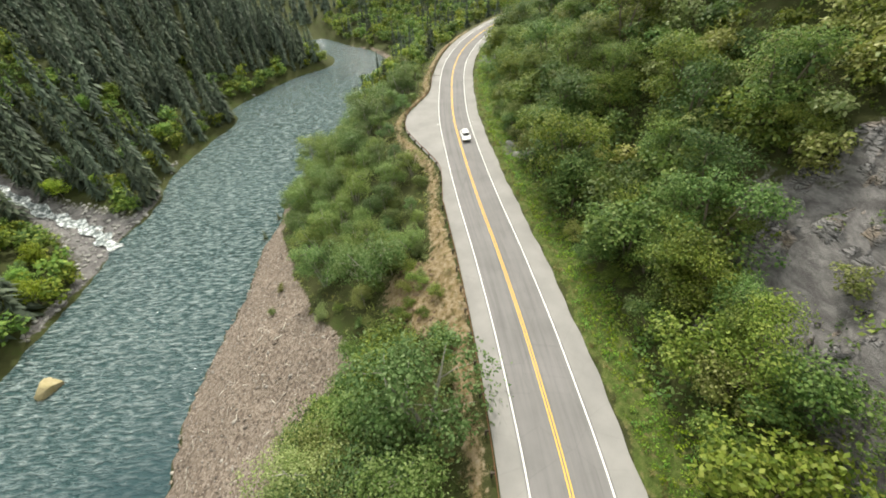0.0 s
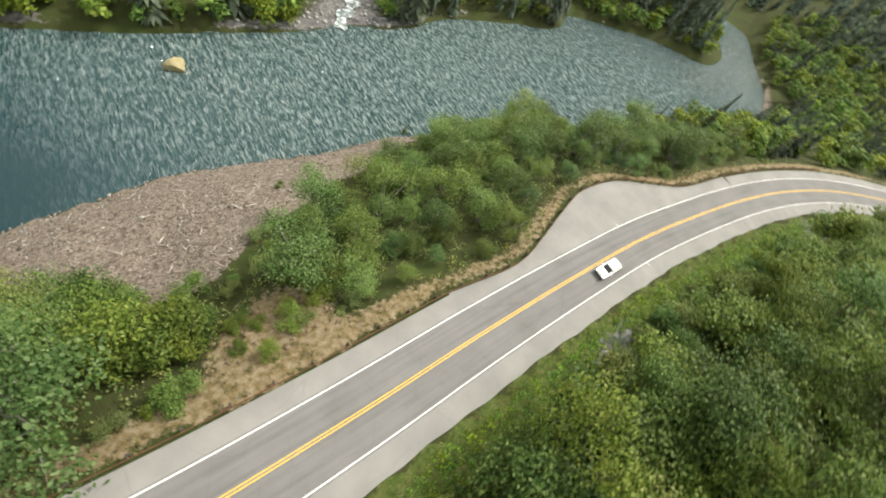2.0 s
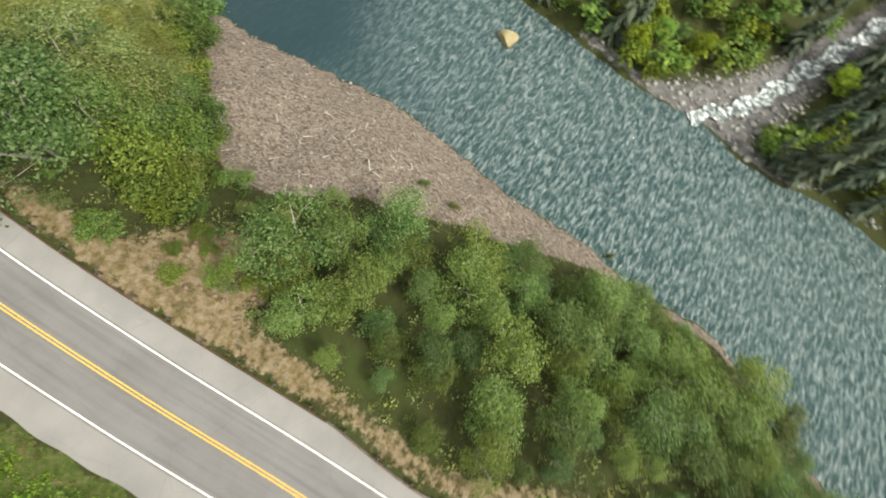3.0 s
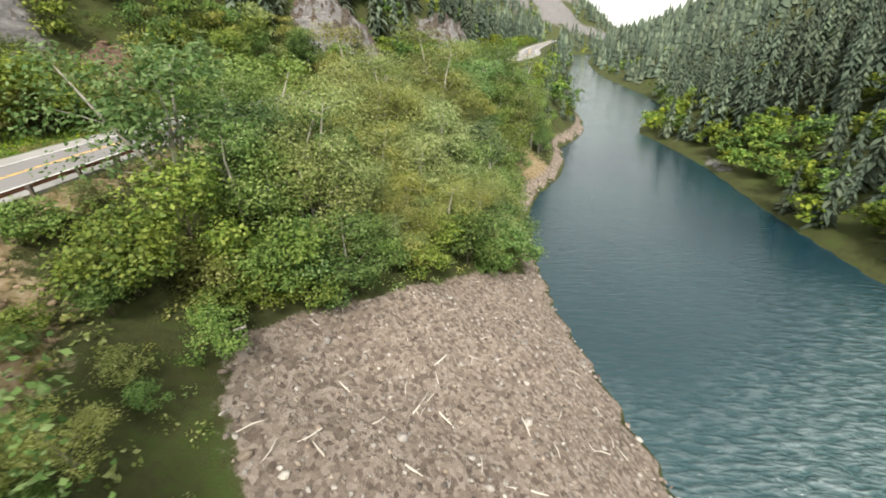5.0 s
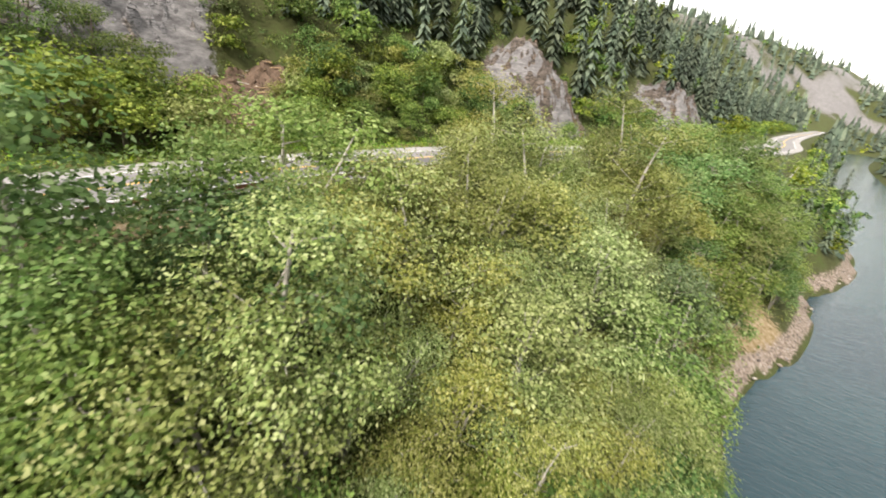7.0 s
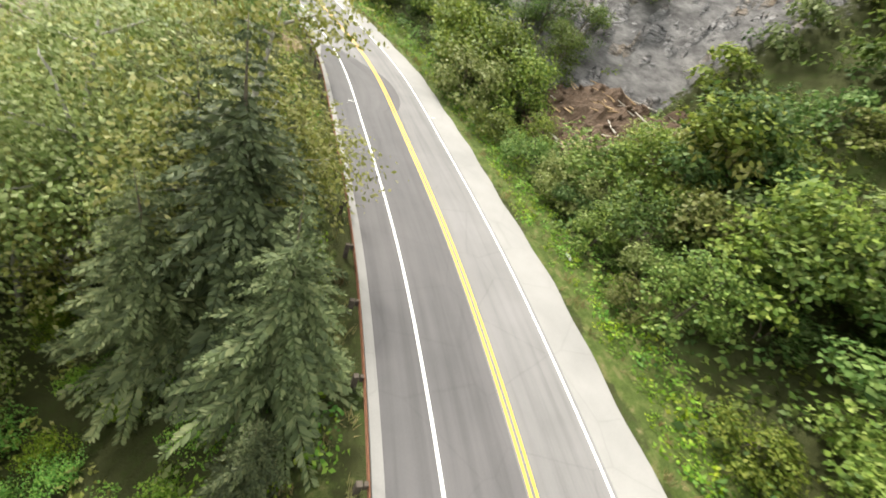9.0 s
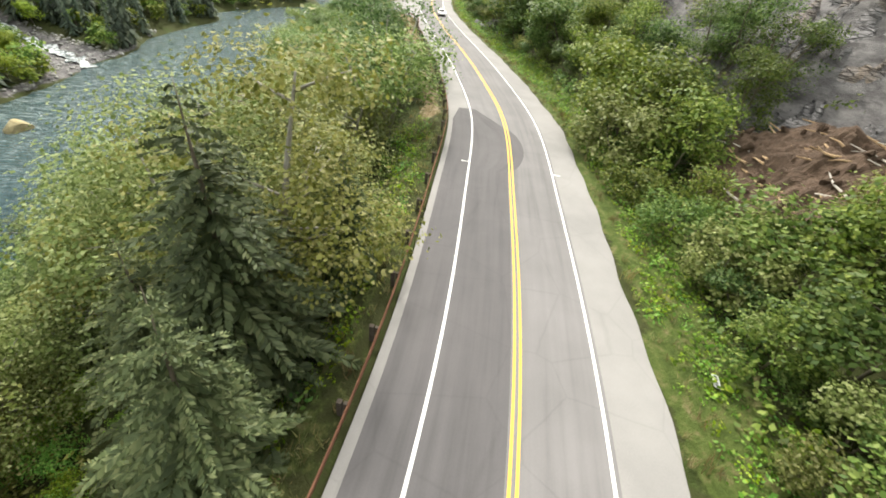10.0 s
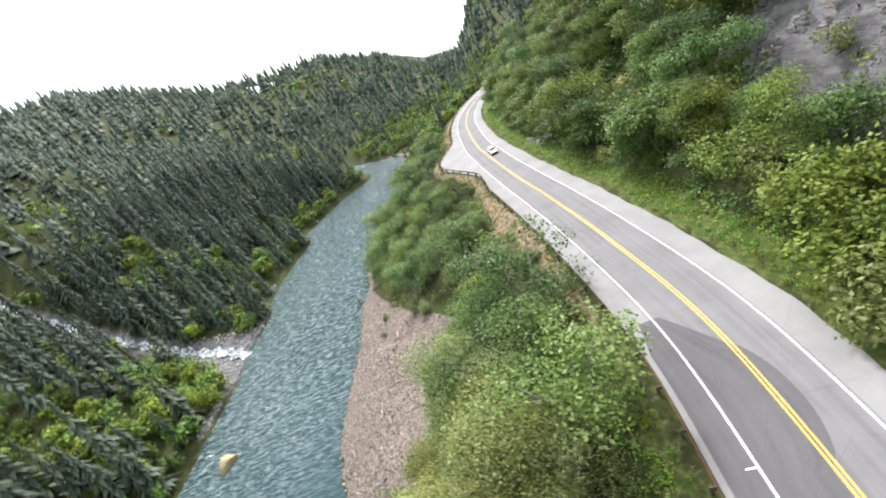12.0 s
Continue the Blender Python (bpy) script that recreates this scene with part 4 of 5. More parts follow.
def plant_hill():
    rng = np.random.default_rng(23)
    q = jitter_grid(-45, 110, -100, 110, 4.3, rng)
    _, mk, i = terrain(q)
    pile = ((q[:, 0] - 20) / 6) ** 2 + ((q[:, 1] + 61) / 11) ** 2 < 1
    keep = (i["r"] > 4.4) & (i["r"] < 16) & ~pile & (rng.random(len(q)) < 0.92 - 0.82 * ((mk["rock"] > 0.42) & (i["r"] > np.where(q[:, 1] < -85, 6, 9))))
    stand(SHRUBS, q, keep & (i["r"] < 7), 0.55, 0.95, rng)
    stand(SHRUBS, q, keep & (i["r"] >= 7), 1.05, 1.6, rng)
    # low shrubs on the apron round the debris heap
    q = jitter_grid(0, 30, -78, -44, 2.9, rng)
    _, mk, i = terrain(q)
    pile = ((q[:, 0] - 21.5) / 5.2) ** 2 + ((q[:, 1] + 61) / 10.5) ** 2 < 1
    stand(SHRUBS, q, (i["r"] > 4.5) & (i["r"] < 11) & ~pile & (rng.random(len(q)) < 0.6), 0.4, 0.7, rng)
    # taller trees above the straight
    q = jitter_grid(15, 120, -24, 110, 5.2, rng)
    _, mk, i = terrain(q)
    keep = (i["r"] > 8) & (i["r"] < 26) & (rng.random(len(q)) < 0.8) & (mk["rock"] < 0.4)
    stand(HILL_TREES, q, keep, 0.7, 1.15, rng)
    q = jitter_grid(10, 60, -54, -14, 4.6, rng)
    _, mk, i = terrain(q)
    stand(HILL_TREES, q, (i["r"] > 9) & (i["r"] < 18) & (rng.random(len(q)) < 0.75), 0.65, 0.9, rng)
    for x, y, s, k in ((17.5, -46.0, 1.5, 0), (23, -42, 1.5, 1), (13.0, -51.5, 1.1, 2), (20, -50.5, 1.2, 3), (26, -47, 1.3, 2), (8.5, -62.5, 1.0, 0), (12.5, -66, 1.1, 3), (6.0, -69, 1.0, 1), (15.5, -62, 0.9, 2), (18, -66, 1.0, 0), (10, -72, 1.1, 2)):
        put(SHRUBS, x, y, s, k + 11)


plant_hill()


def plant_far_bank():
    rng = np.random.default_rng(31)
    q = jitter_grid(-130, 20, 5, 165, 6.0, rng)
    _, _, i = terrain(q)
    w = -i["dw"]
    keep = (w > 4.5) & (w < 30) & (i["ds"] > 5.5 + 6 * np.exp(-((w / 18) ** 2))) & (rng.random(len(q)) < 0.42) & (i["ds"] < 62)
    stand(MAPLES, q, keep, 0.55, 0.95, rng)


plant_far_bank()


def scattered(name, label, category, template_list, q, z, scale, rng, mat):
    """One mesh of many alike plants: templates copied to places with a turn and a size."""
    vs, fs, ts, o = [], [], [], 0
    for k, (tv, tf) in enumerate(template_list):
        sel = np.arange(len(q)) % len(template_list) == k
        n = int(sel.sum())
        if not n:
            continue
        w = rng.uniform(0, 2 * math.pi, n)
        c, s = np.cos(w)[:, None], np.sin(w)[:, None]
        sc = scale[sel][:, None]
        x = (tv[None, :, 0] * c - tv[None, :, 1] * s) * sc + q[sel, 0][:, None]
        y = (tv[None, :, 0] * s + tv[None, :, 1] * c) * sc + q[sel, 1][:, None]
        zz = tv[None, :, 2] * sc * rng.uniform(0.85, 1.2, n)[:, None] + z[sel][:, None]
        vs.append(np.stack([x, y, zz], -1).reshape(-1, 3))
        fs.append((tf[None] + (np.arange(n) * len(tv))[:, None, None]).reshape(-1, tf.shape[1]) + o)
        ts.append(np.repeat(rng.random(n), len(tv)))
        o += n * len(tv)
    me = mesh_of(name, np.vstack(vs), np.vstack(fs), mat)
    at = me.attributes.new("tint", "FLOAT", "POINT")
    at.data.foreach_set("value", np.concatenate(ts).astype(np.float32))
    return tagged(new(name, me), label, category, kind="stuff")


def far_fir_template(rng):
    v, f = [], []
    for t in range(4):
        z0, z1 = 0.8 + t * 2.5, 4.8 + t * 2.65
        r = 2.9 * (1 - t / 4.6) * rng.uniform(0.85, 1.15)
        n = 7
        o = len(v)
        v.append((rng.normal(0, 0.1), rng.normal(0, 0.1), z1))
        for k in range(n):
            w = 2 * math.pi * (k + rng.uniform(-0.25, 0.25)) / n
            rr = r * rng.uniform(0.6, 1.25)
            v.append((math.cos(w) * rr, math.sin(w) * rr, z0 + rng.uniform(-0.6, 0.5)))
        for k in range(n):
            f.append((o, o + 1 + k, o + 1 + (k + 1) % n))
    return np.array(v), np.array(f)


def clump_template(rng, n, size, rx, rz, up=0.0):
    d = rng.normal(0, 1, (n, 3))
    d[:, 2] = np.abs(d[:, 2]) + up
    d /= np.linalg.norm(d, axis=1, keepdims=True)
    c = d * np.array([rx, rx, rz]) * rng.uniform(0.45, 1.05, (n, 1))
    return leaf_quads(c, d + np.array([0, 0, 0.5]), size * rng.uniform(0.6, 1.3, n), rng)


def mid_fir_template(rng):
    """A fir for the middle distance: tiers of separate drooping sprays."""
    v, f = [], []
    for t in range(15):
        z = 1.0 + t * 0.95
        r = 2.7 * (1 - t / 16) ** 0.85 * rng.uniform(0.85, 1.15)
        n = 11 if t < 10 else 7
        for k in range(n):
            w = 2 * math.pi * (k + rng.uniform(-0.4, 0.4)) / n
            L = r * rng.uniform(0.4, 1.25)
            o = len(v)
            c, s = math.cos(w), math.sin(w)
            h = 0.15 * L + 0.08
            u = z + rng.uniform(-0.6, 0.6)
            v += [(0, 0, u + 0.7), (c * L * 0.55 - s * h, s * L * 0.55 + c * h, u - 0.05 * L), (c * L, s * L, u - 0.42 * L), (c * L * 0.55 + s * h, s * L * 0.55 - c * h, u - 0.05 * L)]
            f.append((o, o + 1, o + 2, o + 3))
    return np.array(v), np.array(f)


def bush_template(rng, lobes, per, size, rx, rz):
    cs, ns = [], []
    for _ in range(lobes):
        w, d = rng.uniform(0, 2 * math.pi), rng.uniform(0, 0.75) * rx
        c = np.array([math.cos(w) * d, math.sin(w) * d, rz * rng.uniform(0.25, 0.85)])
        g = rng.normal(0, 1, (per, 3))
        g /= np.linalg.norm(g, axis=1, keepdims=True)
        g[:, 2] = np.where(g[:, 2] < -0.3, -g[:, 2], g[:, 2])
        cs.append(c + g * np.array([1, 1, 0.75]) * rx * 0.45 * rng.uniform(0.6, 1.1, (per, 1)))
        ns.append(g * 0.7 + np.array([0, 0, 0.6]))
    n = lobes * per
    return leaf_quads(np.vstack(cs), np.vstack(ns), size * rng.uniform(0.6, 1.3, n), rng)


def far_woods():
    rng = np.random.default_rng(41)
    tf = [far_fir_template(rng) for _ in range(6)]
    tm = [mid_fir_template(rng) for _ in range(5)]
    tl = [clump_template(rng, 22, 1.3, 3.2, 5.2) for _ in range(5)]
    tb = [bush_template(rng, 11, 50, 0.25, 3.2, 4.8) for _ in range(6)]
    ts = [bush_template(rng, 9, 26, 0.45, 3.2, 5.2) for _ in range(6)]
    # hillside above the road
    q = jitter_grid(-60, 130, -110, 130, 3.9, rng)
    z, mk, i = terrain(q)
    pile = ((q[:, 0] - 20) / 6) ** 2 + ((q[:, 1] + 61) / 11) ** 2 < 1
    keep = (i["r"] > 13) & (i["r"] < 62) & (rng.random(len(q)) < 0.96 - 0.88 * (mk["rock"] > 0.42)) & ~pile
    firry = keep & (i["r"] > 22) & (rng.random(len(q)) < np.where(q[:, 1] < -78, 0.7, np.where(q[:, 1] > 62, 0.5, 0.0)))
    keep &= ~firry
    pick = rng.random(len(q))
    for lo, hi, mat, lab in ((0, 0.55, M_SHRUB, "dense green broadleaf trees covering the steep hillside"), (0.55, 1, M_ALDER, "yellow-green broadleaf trees covering the steep hillside")):
        k = keep & (pick >= lo) & (pick < hi)
        scattered("hillside_trees", lab, "trees", tb, q[k], z[k] - 0.4, rng.uniform(0.8, 1.35, k.sum()) * np.where(mk["rock"][k] > 0.34, 0.6, 1.0), rng, mat)
    scattered("hillside_firs", "dark firs among the hillside trees", "trees", tm, q[firry], z[firry] - 0.5, rng.uniform(0.7, 1.3, firry.sum()), rng, M_NEEDLE_HAZED)
    # hillside further along the road
    q = jitter_grid(-330, 260, -420, 260, 6.0, rng)
    z, mk, i = terrain(q)
    out = (q[:, 0] < -60) | (q[:, 0] > 130) | (q[:, 1] < -110) | (q[:, 1] > 130)
    keep = out & (i["r"] > 3.5) & (i["r"] < 62) & (rng.random(len(q)) < 0.95 - 0.9 * (mk["rock"] > 0.36))
    firry = keep & (i["r"] > 12) & (rng.random(len(q)) < 0.75)
    keep &= ~firry
    scattered("roadside_trees", "green broadleaf trees along the road", "trees", ts, q[keep], z[keep] - 0.4, rng.uniform(0.8, 1.4, keep.sum()), rng, M_FAR_LEAF)
    scattered("roadside_firs", "tall dark firs on the steep slope above the road", "trees", tm, q[firry], z[firry] - 0.5, rng.uniform(0.9, 1.5, firry.sum()), rng, M_NEEDLE_HAZED)
    # strips below the road beyond the wood
    q = np.vstack([jitter_grid(30, 240, 100, 300, 6.4, rng), jitter_grid(-240, -20, -300, -80, 6.4, rng)])
    z, mk, i = terrain(q)
    keep = (i["de"] > 3) & (i["dl"] < -5)
    fir = keep & (rng.random(len(q)) < 0.3)
    keep &= ~fir
    scattered("shore_trees", "green broadleaf trees along the river shore", "trees", ts, q[keep], z[keep] - 0.3, rng.uniform(0.9, 1.6, keep.sum()), rng, M_FAR_LEAF)
    scattered("shore_firs", "dark firs along the river shore", "trees", tm, q[fir], z[fir] - 0.5, rng.uniform(0.6, 1.0, fir.sum()), rng, M_NEEDLE_HAZED)
    # near slopes of the far bank
    q = jitter_grid(-210, 60, -150, 260, 4.8, rng)
    z, mk, i = terrain(q)
    w = -i["dw"]
    keep = (w > 1.2) & (w < 90) & (i["ds"] > 4.5 + 6 * np.exp(-((w / 18) ** 2)))
    patch = fbm(q, 26, 3, 5.0) + rng.normal(0, 0.25, len(q))
    leaf = keep & (patch > np.where(w < 14, -0.05, np.where((i["ds"] < 45) & (w < 60), 0.12, 0.5)))
    keep &= ~leaf
    scattered("bank_firs", "dense dark firs on the far river bank", "forest", tm, q[keep], z[keep] - 0.5, rng.uniform(0.6, 1.5, keep.sum()), rng, M_NEEDLE_HAZED)
    scattered("bank_broadleaves", "bright green broadleaf trees on the far river bank", "forest", ts, q[leaf], z[leaf] - 0.3, rng.uniform(0.7, 1.35, leaf.sum()), rng, M_FAR_LEAF)
    spots = [jitter_grid(*a, rng) for a in ((-360, 180, -420, 420, 7.2), (-900, -360, -1000, 800, 14.0), (-360, 800, 420, 1000, 13.0), (180, 700, -500, 420, 13.0), (-360, 180, -900, -420, 13.0))]
    q = np.vstack(spots)
    z, mk, i = terrain(q)
    inner = (q[:, 0] > -330) & (q[:, 0] < 260) & (q[:, 1] > -420) & (q[:, 1] < 260)
    wood = ((i["dw"] < -88) | ((i["dw"] < -6) & (np.abs(q[:, 1] - 55) > 205)) | ((i["r"] > 60) | ((i["r"] > 5) & ~inner)) | ((z > WATER_Z + 2) & (np.hypot(q[:, 0] + 12, q[:, 1] + 20) > 330) & (i["dl"] < -8))) & (mk["rock"] < 0.45) & (mk["snow"] < 0.3)
    kind = fbm(q, 60, 3, 6.0) + rng.normal(0, 0.35, len(q))
    leafy_q = np.where(i["de"] > 0, kind > 0.35, kind > 0.62)
    near = np.hypot(q[:, 0], q[:, 1]) < 420
    size = rng.uniform(0.45, 1.3, len(q)) * np.where(near, 1.0, 1.6)
    a, b = wood & ~leafy_q, wood & leafy_q
    scattered("conifer_forest", "dense dark conifer forest on the mountain slopes", "forest", tf, q[a], z[a] - 0.8, size[a], rng, M_NEEDLE_HAZED)
    scattered("broadleaf_woods", "pale green broadleaf trees among the conifers", "forest", tl, q[b], z[b] + 0.5, size[b], rng, M_FAR_LEAF)


far_woods()


def undergrowth():
    rng = np.random.default_rng(53)
    tb = [clump_template(rng, 36, 0.12, 0.8, 0.75) for _ in range(6)]
    q = jitter_grid(-60, 120, -120, 130, 0.85, rng)
    z, mk, i = terrain(q)
    keep = (i["r"] > 0.7) & (i["r"] < 6.2 + 1.5 * fbm(q, 7, 2, 1.0)) & (rng.random(len(q)) < 0.92) & (i["r"] > 1.3 + 1.0 * fbm(q, 4, 2, 8.0))
    keep |= (i["dl"] < -1.2) & (i["dl"] > -5.5) & (q[:, 1] < -30) & (rng.random(len(q)) < 0.6 + 0.5 * fbm(q, 5, 2, 2.0))
    scattered("roadside_herbs", "bright green nettles and herbs along the road", "undergrowth", tb, q[keep], z[keep] - 0.1, rng.uniform(0.55, 1.25, keep.sum()), rng, M_HERB)
    q = jitter_grid(-60, 120, -120, 140, 1.75, rng)
    z, mk, i = terrain(q)
    keep = (i["r"] > 4) & (i["r"] < 40) & (rng.random(len(q)) < 0.85 - 0.72 * (mk["rock"] > 0.36))
    scattered("hillside_scrub", "low green scrub covering the hillside", "undergrowth", tb, q[keep], z[keep] - 0.15, rng.uniform(1.0, 2.4, keep.sum()), rng, M_SHRUB)
    q = jitter_grid(-75, 80, -110, 110, 1.9, rng)
    z, mk, i = terrain(q)
    keep = (i["de"] > 3) & (i["dl"] < -2.4) & (mk["gravel"] < 0.4) & (mk["tan"] < 0.5) & (rng.random(len(q)) < 0.75)
    scattered("bank_scrub", "low green scrub under the bank trees", "undergrowth", tb, q[keep], z[keep] - 0.15, rng.uniform(0.7, 1.6, keep.sum()), rng, M_ALDER)
    tg = []
    for _ in range(5):
        n = 22
        w = rng.uniform(0, 2 * math.pi, n)
        base = np.stack([rng.normal(0, 0.16, n), rng.normal(0, 0.16, n), np.zeros(n)], 1)
        lean = np.stack([np.cos(w) * 0.22, np.sin(w) * 0.22, rng.uniform(0.25, 0.6, n)], 1)
        sidev = np.stack([-np.sin(w), np.cos(w), np.zeros(n)], 1) * 0.022
        v = np.stack([base - sidev, base + sidev, base + lean * 0.6 + sidev * 0.7, base + lean], 1).reshape(-1, 3)
        tg.append((v, np.arange(len(v)).reshape(-1, 4)))
    q = jitter_grid(-45, 75, -90, 90, 0.85, rng)
    z, mk, i = terrain(q)
    keep = (((i["dl"] < -0.4) & (i["dl"] > -4.0)) | ((i["r"] > 0.25) & (i["r"] < 2.2)) | ((mk["tan"] > 0.4) & (i["de"] > 8) & (rng.random(len(q)) < 0.35))) & (rng.random(len(q)) < 0.55)
    scattered("verge_grass", "dry yellowish grass tufts on the verges", "grass", tg, q[keep], z[keep] - 0.03, rng.uniform(0.6, 1.3, keep.sum()), rng, M_DRY)


undergrowth()


# ---- stones ----
def rock_mesh(rng, name, size, squash, mat, detail=2, rough=0.25):
    bm = bmesh.new()
    bmesh.ops.create_icosphere(bm, subdivisions=detail, radius=1)
    cuts = rng.normal(0, 1, (9, 3))
    cuts /= np.linalg.norm(cuts, axis=1, keepdims=True)
    dist = rng.uniform(0.55, 0.9, 9)
    for v in bm.verts:
        p = np.array(v.co)
        for c, d in zip(cuts, dist):
            k = p @ c
            if k > d:
                p = p - c * (k - d) * 0.9
        p = p * (1 + rough * 0.35 * rng.normal())
        v.co = Vector(p * np.array(squash) * size)
    me = bpy.data.meshes.new(name)
    bm.to_mesh(me)
    bm.free()
    me.materials.append(mat)
    return me


def stones():
    rng = np.random.default_rng(61)
    tpl = []
    for k in range(7):
        me = rock_mesh(rng, "stone", 1.0, (1.0, rng.uniform(0.5, 0.9), rng.uniform(0.35, 0.6)), M_STONE, 1, 0.2)
        v = np.array([tuple(x.co) for x in me.vertices])
        f = np.array([tuple(p.vertices) for p in me.polygons])
        bpy.data.meshes.remove(me)
        tpl.append((v, f))
    q = jitter_grid(-36, 6, -24, 64, 0.56, rng, 0.5)
    z, mk, i = terrain(q)
    keep = (mk["gravel"] > 0.38) & (i["de"] > -0.6) & (rng.random(len(q)) < 0.75)
    size = rng.uniform(0.1, 0.27, len(q)) * (1 + 0.9 * (rng.random(len(q)) < 0.06))
    # the stones in the middle of the beach one by one, the rest joined
    order = np.argsort(np.hypot(q[:, 0] + 11, q[:, 1] - 4) + 1e6 * ~keep)[:300]
    kinds = [mesh_of("stone", v, f, M_STONE_ONE) for v, f in tpl]
    for n, j in enumerate(order):
        ob = part("stone", kinds[n % len(kinds)], None, GROUND)
        ob.location, ob.scale, ob.rotation_euler = (q[j][0], q[j][1], z[j]), (size[j],) * 3, (0, 0, n * 2.4)
    keep[order] = False
    scattered("beach_stones", "angular grey-brown stones of the gravel beach", "stones", tpl, q[keep], z[keep], size[keep], rng, M_STONE)
    q = jitter_grid(-60, 100, -60, 190, 1.6, rng, 0.5)
    z, mk, i = terrain(q)
    keep = (((np.abs(i["dw"] + 1.0) < 1.6) & (mk["rock"] > 0.3)) | ((i["ds"] < 6 + 5 * np.exp(-((i["dw"] / 18) ** 2))) & (-i["dw"] < 95) & (i["dw"] < 0))) & (rng.random(len(q)) < 0.7)
    scattered("bank_boulders", "grey boulders along the far shore and the stream", "stones", tpl, q[keep], z[keep] + 0.05, rng.uniform(0.35, 1.1, keep.sum()), rng, M_GREYROCK)
    q = jitter_grid(-110, 60, -100, 140, 1.3, rng, 0.5)
    z, mk, i = terrain(q)
    keep = (np.abs(i["de"] - 0.8) < 1.3) & (rng.random(len(q)) < 0.7)
    scattered("shore_stones", "pale stones along the waterline", "stones", tpl, q[keep], z[keep], rng.uniform(0.2, 0.55, keep.sum()), rng, M_STONE)
    q = jitter_grid(8, 24, -10, 14, 0.9, rng, 0.5)
    z, mk, i = terrain(q)
    keep = (mk["tan"] > 0.4) & (i["dl"] < -3) & (rng.random(len(q)) < 0.6)
    scattered("slide_rubble", "ochre rubble on the bare slope below the road", "stones", tpl, q[keep], z[keep], rng.uniform(0.15, 0.5, keep.sum()), rng, M_BROWNROCK)
    # boulder standing in the river
    b = new("river_boulder", rock_mesh(rng, "river_boulder", 2.5, (1.0, 0.85, 0.72), M_BOULDER, 3, 0.06))
    b.location = (-45.0, 34.5, WATER_Z + 0.35)
    b.rotation_euler = (0.1, -0.12, 0.6)
    tagged(b, "large pale boulder with yellow moss standing in the river", "boulder")
    # rock outcrops on the hillside
    for x, y, s in ((86, 78, 2.4), (81, 69, 1.8), (50, 22, 1.2), (52, 27, 1.5)):
        ob = new("rock_outcrop", rock_mesh(rng, "rock_outcrop", s, (1.0, 0.8, 0.75), M_GREYROCK, 3, 0.10))
        ob.location = (x, y, ground_z(x, y) - 0.25 * s)
        ob.rotation_euler = (rng.normal(0, 0.2), rng.normal(0, 0.2), rng.uniform(0, 6))
        tagged(ob, "grey fractured rock outcrop on the hillside", "rock", "rock outcrops")


stones()


def cliff_face(name, x0, x1, y0, y1, step, mat):
    """Bedded rock face standing proud of the slope, broken into ledges and blocks."""
    xs, ys = np.arange(x0, x1, step), np.arange(y0, y1, step)
    q = np.stack(np.meshgrid(xs, ys, indexing="xy"), -1).reshape(-1, 2)
    z, mk, i = terrain(q)
    bed = (q[:, 0] * 0.35 + q[:, 1] * 0.25 + z * 1.3 + 1.5 * fbm(q, 7, 3, 1.0)) / 1.5
    step_in = bed - np.floor(bed)
    crack = np.abs(fbm(q, 2.4, 4, 6.0))
    zz = z + 0.2 + 1.5 * ss(0.55, 0.95, step_in) - 0.7 - 0.9 * np.exp(-((crack / 0.05) ** 2)) + 0.9 * fbm(q, 5.0, 3, 2.0) + 0.9 * np.floor(2.5 * fbm(q, 2.6, 3, 5.0)) / 2.5
    zz = zz - 2.5 * (1 - ss(0.22, 0.42, mk["rock"]))
    zz = np.where(i["r"] < 4, z - 2.5, zz)
    nx, ny = len(xs), len(ys)
    idx = np.arange(nx * ny).reshape(ny, nx)
    f = np.stack([idx[:-1, :-1], idx[:-1, 1:], idx[1:, 1:], idx[1:, :-1]], -1).reshape(-1, 4)
    return tagged(new(name, mesh_of(name, np.c_[q, zz], f, mat)), "bare fractured rock face on the hillside", "rock face", kind="structure")


cliff_face("cliff_1", 18, 74, -86, -2, 0.42, M_CLIFF)
cliff_face("cliff_2", -64, 0, -136, -80, 0.6, M_BROWNCLIFF)
cliff_face("cliff_3", -112, -46, -164, -108, 0.6, M_BROWNCLIFF)


